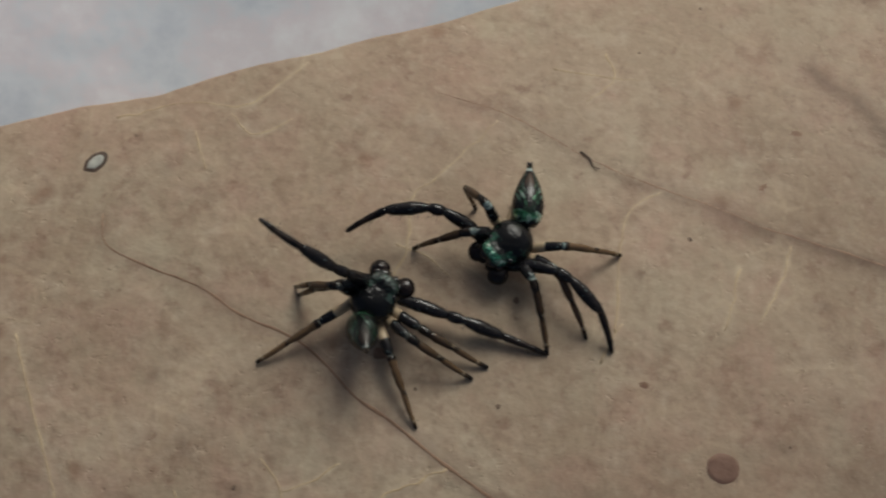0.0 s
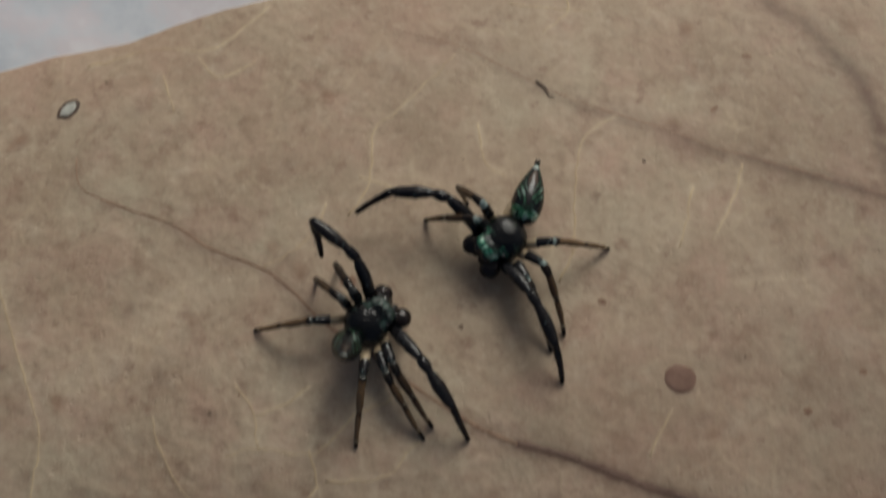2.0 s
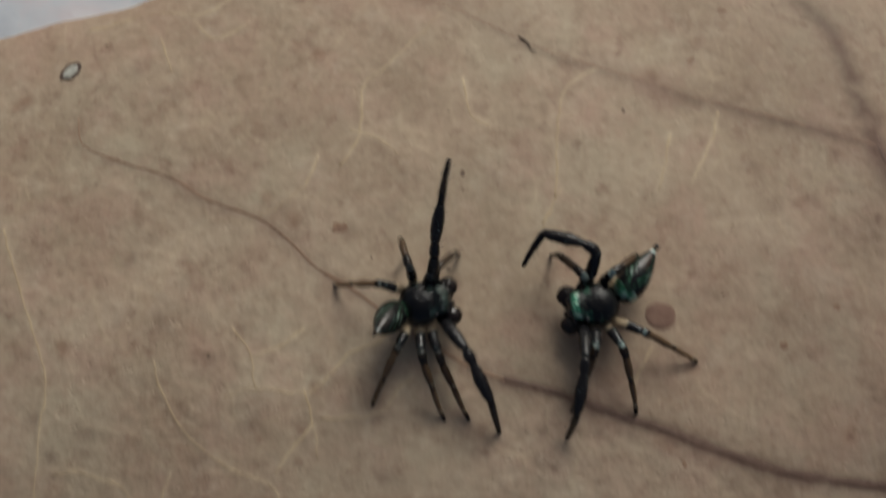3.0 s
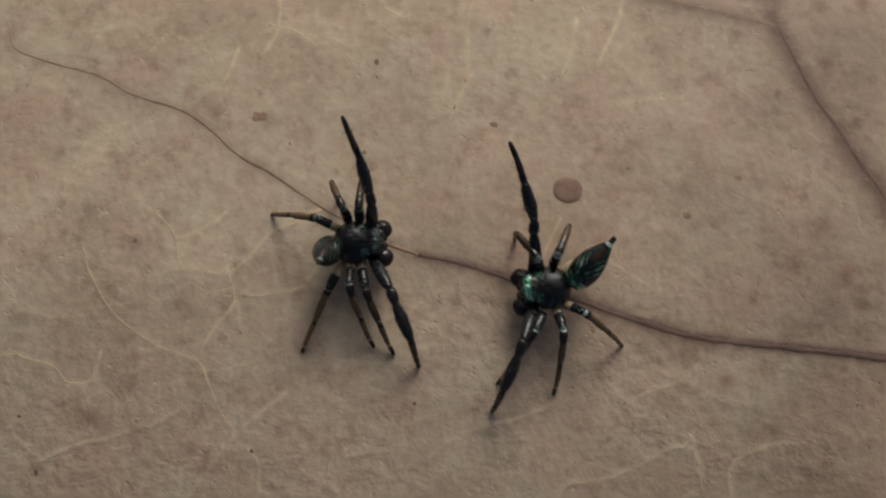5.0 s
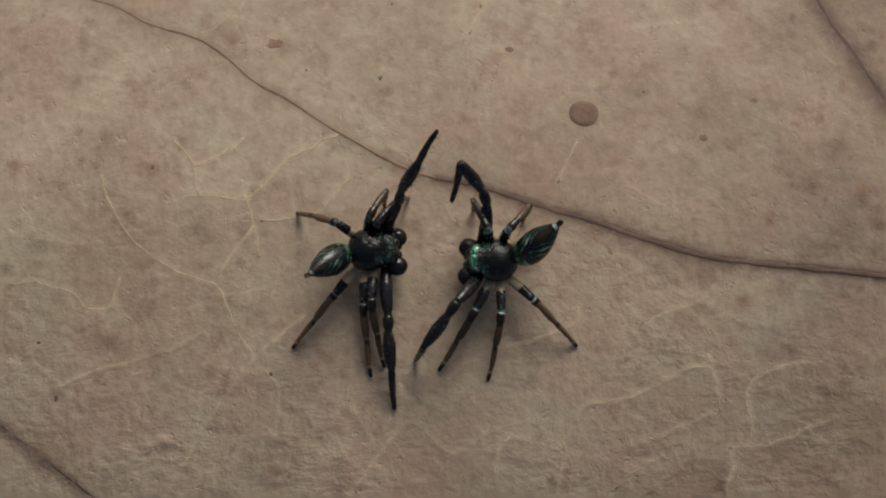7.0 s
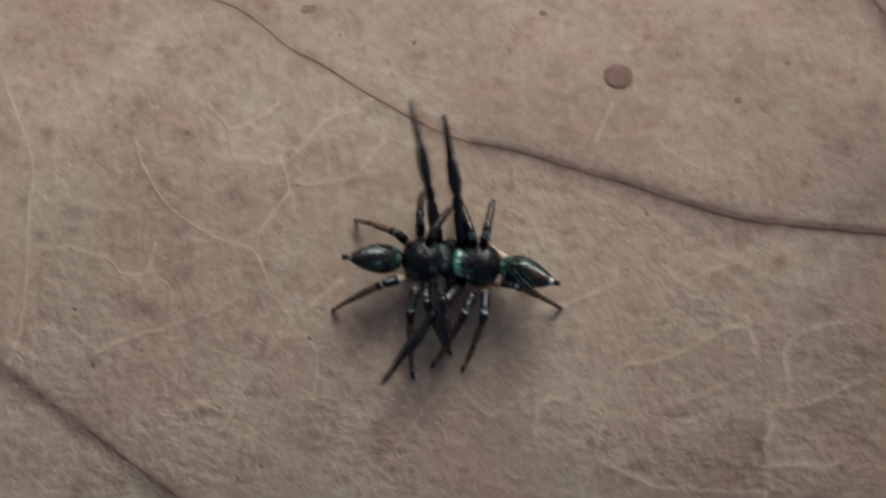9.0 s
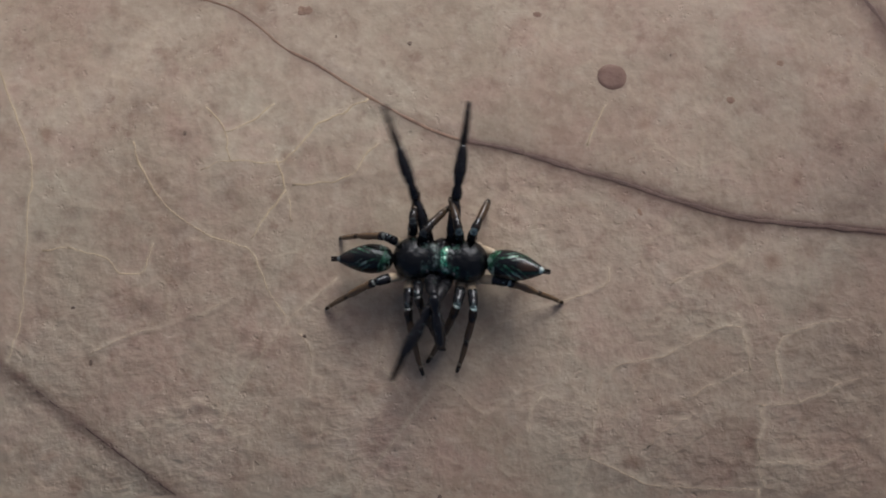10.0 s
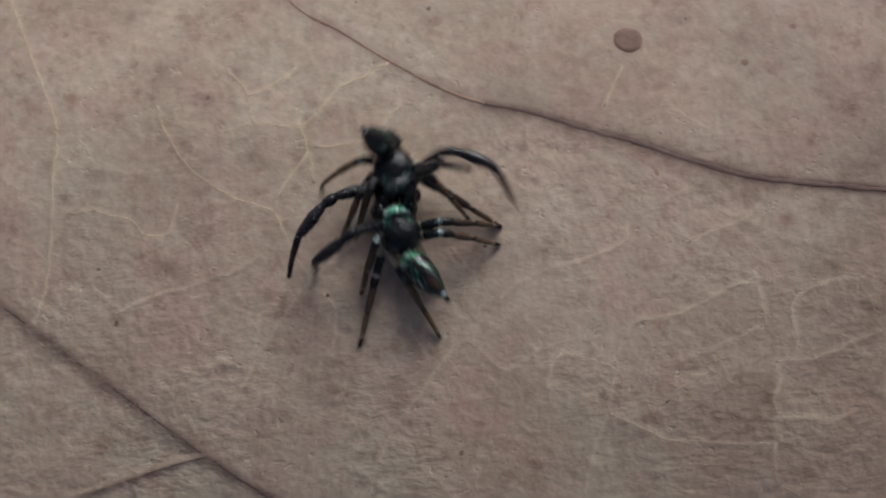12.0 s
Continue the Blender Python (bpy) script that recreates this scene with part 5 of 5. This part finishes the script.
    step(GREEN, green_path, "right_1", [
        (0, -14.96, 18.30, 1.50), (0.5, -14.78, 18.07, 1.50), (1, -14.39, 20.07, 4.00), (1.5, -12.17, 15.63, 1.50),
        (2, -12.10, 15.19, 1.50), (2.5, -12.42, 15.89, 4.00), (2.7, -7.28, 13.37, 1.80), (2.8, -4.52, 11.91, 1.60),
        (2.9, -2.37, 10.00, 1.50), (3, -1.28, 8.36, 1.50), (3.2, -1.22, 8.33, 1.50), (4.8, 3.13, 5.47, 8.30),
        (5, 3.26, 6.75, 6.80), (5.5, 3.30, 6.37, 7.40), (6, 3.56, 5.92, 7.30), (6.1, -2.14, 5.30, 3.00),
        (6.2, -1.5, 0.2, 2.80), (6.3, -0.4, -0.3, 2.80), (6.5, -0.8, -1.6, 2.80), (7, -0.9, -1.75, 2.80),
        (8.8, -3.07, 2.31, 6.20), (8.9, -3.70, 0.41, 8.10), (9, -4.08, 1.35, 6.80), (9.1, -3.04, 3.19, 5.00),
        (9.2, -4.19, 1.20, 7.10), (9.3, -4.00, 2.65, 5.00), (9.4, -3.63, 2.03, 6.20), (9.5, -3.02, 3.57, 5.00),
        (9.6, -1.64, 3.05, 5.00), (9.7, -1.86, 2.32, 5.50), (9.8, -0.86, 2.42, 5.00), (9.9, -2.91, 3.44, 5.00),
        (10, -1.87, 3.77, 5.00), (10.1, -1.86, 3.27, 5.00), (10.2, -2.26, 3.27, 5.00), (10.3, -5.29, 2.61, 5.00),
        (10.4, -4.11, 3.50, 5.00), (10.5, -2.72, 3.05, 5.00), (10.7, -0.57, -0.06, 4.20), (11, 1.05, -3.46, 4.50),
        (11.5, 0.08, -5.81, 7.10), (11.8, -2.60, -0.86, 5.50), (12, -3.98, -4.92, 8.30),
    ], lean=[(0, 0.0, 1.6, 1.8), (2.5, 0.0, 1.2, 1.8), (3, 0.2, 1.2, 1.8), (6, 0, 0.8, 1.8), (6.2, -0.1, 1, 5), (7.2, -0.1, 1, 5), (8.8, 0, 0.5, 1.8), (12, 0, 0.8, 1.8)], quiver=(8.8, 10.4, -1.4))
    step(GREEN, green_path, "right_2", [
        (0, -11.03, 17.63, 0.05), (0.5, -11.08, 17.61, 0.05), (1, -11.02, 17.56, 0.05), (1.5, -7.93, 14.99, 0.05),
        (2, -8.00, 14.96, 0.05), (2.5, -6.99, 13.40, 0.05), (3, 0.51, 9.15, 0.05), (3.2, 0.51, 9.02, 0.05),
        (4.8, 2.54, 2.79, 0.05), (5, 3.62, 2.22, 0.05), (5.5, 3.70, 2.13, 0.05), (6, 3.78, 2.13, 0.05),
        (6.5, -0.18, -0.67, 0.05), (7, -0.17, -0.66, 0.05), (8.8, -3.26, -2.71, 0.05), (9, -3.40, -2.98, 0.05),
        (9.5, -3.39, -3.23, 0.05), (10, -3.59, -3.02, 0.05), (10.5, -3.66, -2.56, 0.05), (11, -1.05, -8.69, 0.05),
        (11.5, -1.86, -6.55, 0.05), (11.8, -1.78, -6.05, 0.05), (12, -1.99, -6.59, 0.05),
    ])
    step(GREEN, green_path, "right_3", [
        (0, -7.44, 20.30, 0.05), (0.5, -7.40, 20.09, 0.05), (1, -6.36, 18.43, 0.05), (1.5, -5.39, 15.95, 0.05),
        (2, -5.45, 16.03, 0.05), (2.5, -5.82, 15.61, 0.05), (3, 5.29, 8.67, 0.05), (3.2, 5.29, 9.10, 0.05),
        (4.8, 6.88, 2.65, 0.05), (5, 6.81, 2.42, 0.05), (5.5, 6.87, 2.25, 0.05), (6, 6.80, 2.20, 0.05),
        (6.5, 2.92, -1.33, 0.05), (7, 2.89, -1.43, 0.05), (8.8, -1.55, -2.68, 0.05), (9, -1.45, -2.89, 0.05),
        (9.5, -1.38, -2.97, 0.05), (10, -1.40, -3.03, 0.05), (10.5, -1.52, -2.93, 0.05), (11, -1.75, -8.28, 0.05),
        (11.5, -2.09, -7.52, 0.05), (11.8, -2.05, -7.64, 0.05), (12, -2.17, -7.78, 0.05),
    ])
    step(GREEN, green_path, "right_4", [
        (0, -4.85, 21.03, 0.05), (0.5, -4.82, 20.81, 0.05), (1, -4.52, 19.60, 0.05), (1.5, -1.98, 16.59, 0.05),
        (2, -2.20, 16.55, 0.05), (2.5, -2.56, 15.05, 0.05), (2.7, 0.63, 11.74, 0.05), (2.8, 3.32, 9.85, 0.05),
        (2.9, 5.39, 8.66, 0.05), (3, 5.24, 8.17, 0.05), (3.2, 5.44, 8.24, 0.05), (4.8, 7.19, 1.29, 0.05),
        (5, 7.78, 0.75, 0.05), (5.5, 7.75, 0.75, 0.05), (6, 7.35, 0.40, 0.05), (6.1, 3.82, -0.29, 0.05),
        (6.2, 3.30, -2.30, 0.05), (6.3, 3.76, -2.62, 0.05), (6.5, 3.25, -2.84, 0.05), (7, 3.24, -2.64, 0.05),
        (8.8, 0.08, -6.72, 0.05), (9, 0.33, -7.17, 0.05), (9.5, 0.27, -6.83, 0.05), (10, 0.06, -6.74, 0.05),
        (10.5, 0.09, -6.72, 0.05), (10.6, -0.94, -9.05, 0.05), (10.7, -2.85, -10.30, 0.05), (10.8, -3.18, -11.60, 0.05),
        (11, -3.89, -12.44, 0.05), (11.5, -4.95, -12.17, 0.05), (11.8, -4.63, -11.53, 0.05), (12, -6.88, -8.94, 0.05),
    ], lean=[(0, 0, 0, 7.0), (12, 0, 0, 7.0)])
    step(GREEN, green_path, "left_1", [
        (0, 0.69, 11.90, 0.05), (0.5, 0.58, 11.69, 0.05), (1, 1.14, 15.25, 1.00), (1.5, 0.18, 5.24, 0.05),
        (2, 0.14, 5.14, 0.05), (2.5, 0.60, 7.96, 0.05), (2.7, -0.92, 0.03, 0.05), (2.8, 1.11, -0.40, 0.05),
        (2.9, 1.38, -0.22, 0.05), (3, 1.23, -2.01, 0.05), (3.2, 1.20, -1.99, 0.05), (4.8, 1.88, -8.53, 0.05),
        (5, 1.80, -8.44, 0.05), (5.5, 1.84, -8.41, 0.05), (6, 2.29, -6.97, 0.05), (6.1, -4.68, -9.31, 0.05),
        (6.2, -4.30, -9.38, 0.05), (6.3, -3.72, -10.10, 0.05), (6.5, -4.20, -9.93, 0.05), (7, -4.14, -9.90, 0.05),
        (8.8, -5.79, -11.85, 0.05), (9, -8.88, -13.52, 1.00), (9.3, -6.53, -11.61, 0.05), (9.5, -5.50, -11.88, 0.05),
        (9.8, -6.22, -11.85, 0.05), (10, -7.99, -13.44, 1.00), (10.5, -9.61, -14.02, 1.00), (11, -12.12, -12.76, 0.05),
        (11.5, -14.03, -11.66, 0.05), (11.8, -15.73, -12.40, 1.50), (12, -13.86, -8.79, 0.05),
    ], lean=[(0, 0.9, 0.6, 1.8), (2.5, 0.1, 0.2, 1.8), (3, 0.1, 0, 1.8), (12, 0, 0, 1.8)], quiver=(8.8, 10.5, 1.4))
    step(GREEN, green_path, "left_2", [
        (0, -3.06, 11.59, 0.05), (0.5, -3.14, 11.55, 0.05), (1, -2.22, 10.94, 0.05), (1.5, -0.63, 6.97, 0.05),
        (2, -0.50, 7.01, 0.05), (2.5, -1.82, 5.19, 0.05), (3, 1.55, -0.35, 0.05), (3.2, 1.55, -0.4, 0.05),
        (4.8, 2.25, -6.8, 0.05), (5, 2.2, -6.75, 0.05), (5.5, 2.25, -6.75, 0.05), (6, 2.6, -5.6, 0.05),
        (6.5, -2.79, -10.57, 0.05), (7, -2.69, -10.55, 0.05), (8.8, -5.45, -12.21, 0.05), (9, -5.62, -12.53, 0.05),
        (9.5, -5.56, -12.36, 0.05), (10, -5.55, -12.35, 0.05), (10.5, -5.53, -12.33, 0.05), (11, -9.27, -13.47, 0.05),
        (11.5, -11.08, -11.41, 0.05), (11.8, -11.28, -11.41, 0.05), (12, -11.03, -10.40, 0.05),
    ], lean=[(0, 0.2, 0.1, 1.8), (10.4, 0.3, 0, 1.8), (11, 0, 0, 1.8), (12, 0, 0, 1.8)])
    step(GREEN, green_path, "left_3", [
        (0, -0.83, 12.63, 0.05), (0.5, -0.87, 12.67, 0.05), (1, -1.56, 11.26, 0.05), (1.5, 0.34, 8.28, 0.05),
        (2, 0.28, 8.00, 0.05), (2.5, 0.51, 8.45, 0.05), (3, 5.43, -0.51, 0.05), (3.2, 5.38, -0.47, 0.05),
        (4.8, 5.74, -7.63, 0.05), (5, 5.66, -7.48, 0.05), (5.5, 5.58, -7.59, 0.05), (6, 5.46, -7.73, 0.05),
        (6.5, 0.30, -11.35, 0.05), (7, 0.29, -11.29, 0.05), (8.8, -3.81, -12.53, 0.05), (9, -3.78, -12.86, 0.05),
        (9.5, -3.72, -12.97, 0.05), (10, -3.74, -13.00, 0.05), (10.5, -3.75, -12.99, 0.05), (11, -11.66, -14.24, 0.05),
        (11.5, -11.58, -14.21, 0.05), (11.8, -11.56, -14.16, 0.05), (12, -11.39, -13.95, 0.05),
    ], lean=[(0, 0.5, 0.3, 1.8), (2.5, 0.3, 0.4, 1.8), (3, 0.25, 0, 1.8), (10.4, 0.3, 0, 1.8), (11, 0, 0, 1.8), (12, 0, 0, 1.8)])
    step(GREEN, green_path, "left_4", [
        (0, 1.19, 17.74, 0.05), (0.5, 1.30, 17.73, 0.05), (1, 1.24, 17.72, 0.05), (1.5, 3.15, 13.31, 0.05),
        (2, 3.02, 13.27, 0.05), (2.5, 2.16, 10.40, 0.05), (3, 9.20, 2.59, 0.05), (3.2, 9.28, 2.50, 0.05),
        (4.8, 9.78, -4.09, 0.05), (5, 10.02, -4.63, 0.05), (5.5, 10.04, -4.74, 0.05), (6, 10.11, -4.80, 0.05),
        (6.5, 5.82, -9.42, 0.05), (7, 5.82, -9.38, 0.05), (8.8, 2.13, -9.03, 0.05), (9, 2.52, -9.32, 0.05),
        (9.5, 2.66, -9.40, 0.05), (10, 3.00, -9.07, 0.05), (10.5, 3.17, -9.15, 0.05), (11, -3.39, -15.52, 0.05),
        (11.5, -3.42, -15.60, 0.05), (11.8, -3.40, -15.68, 0.05), (12, -5.99, -13.83, 0.05),
    ])


motions()
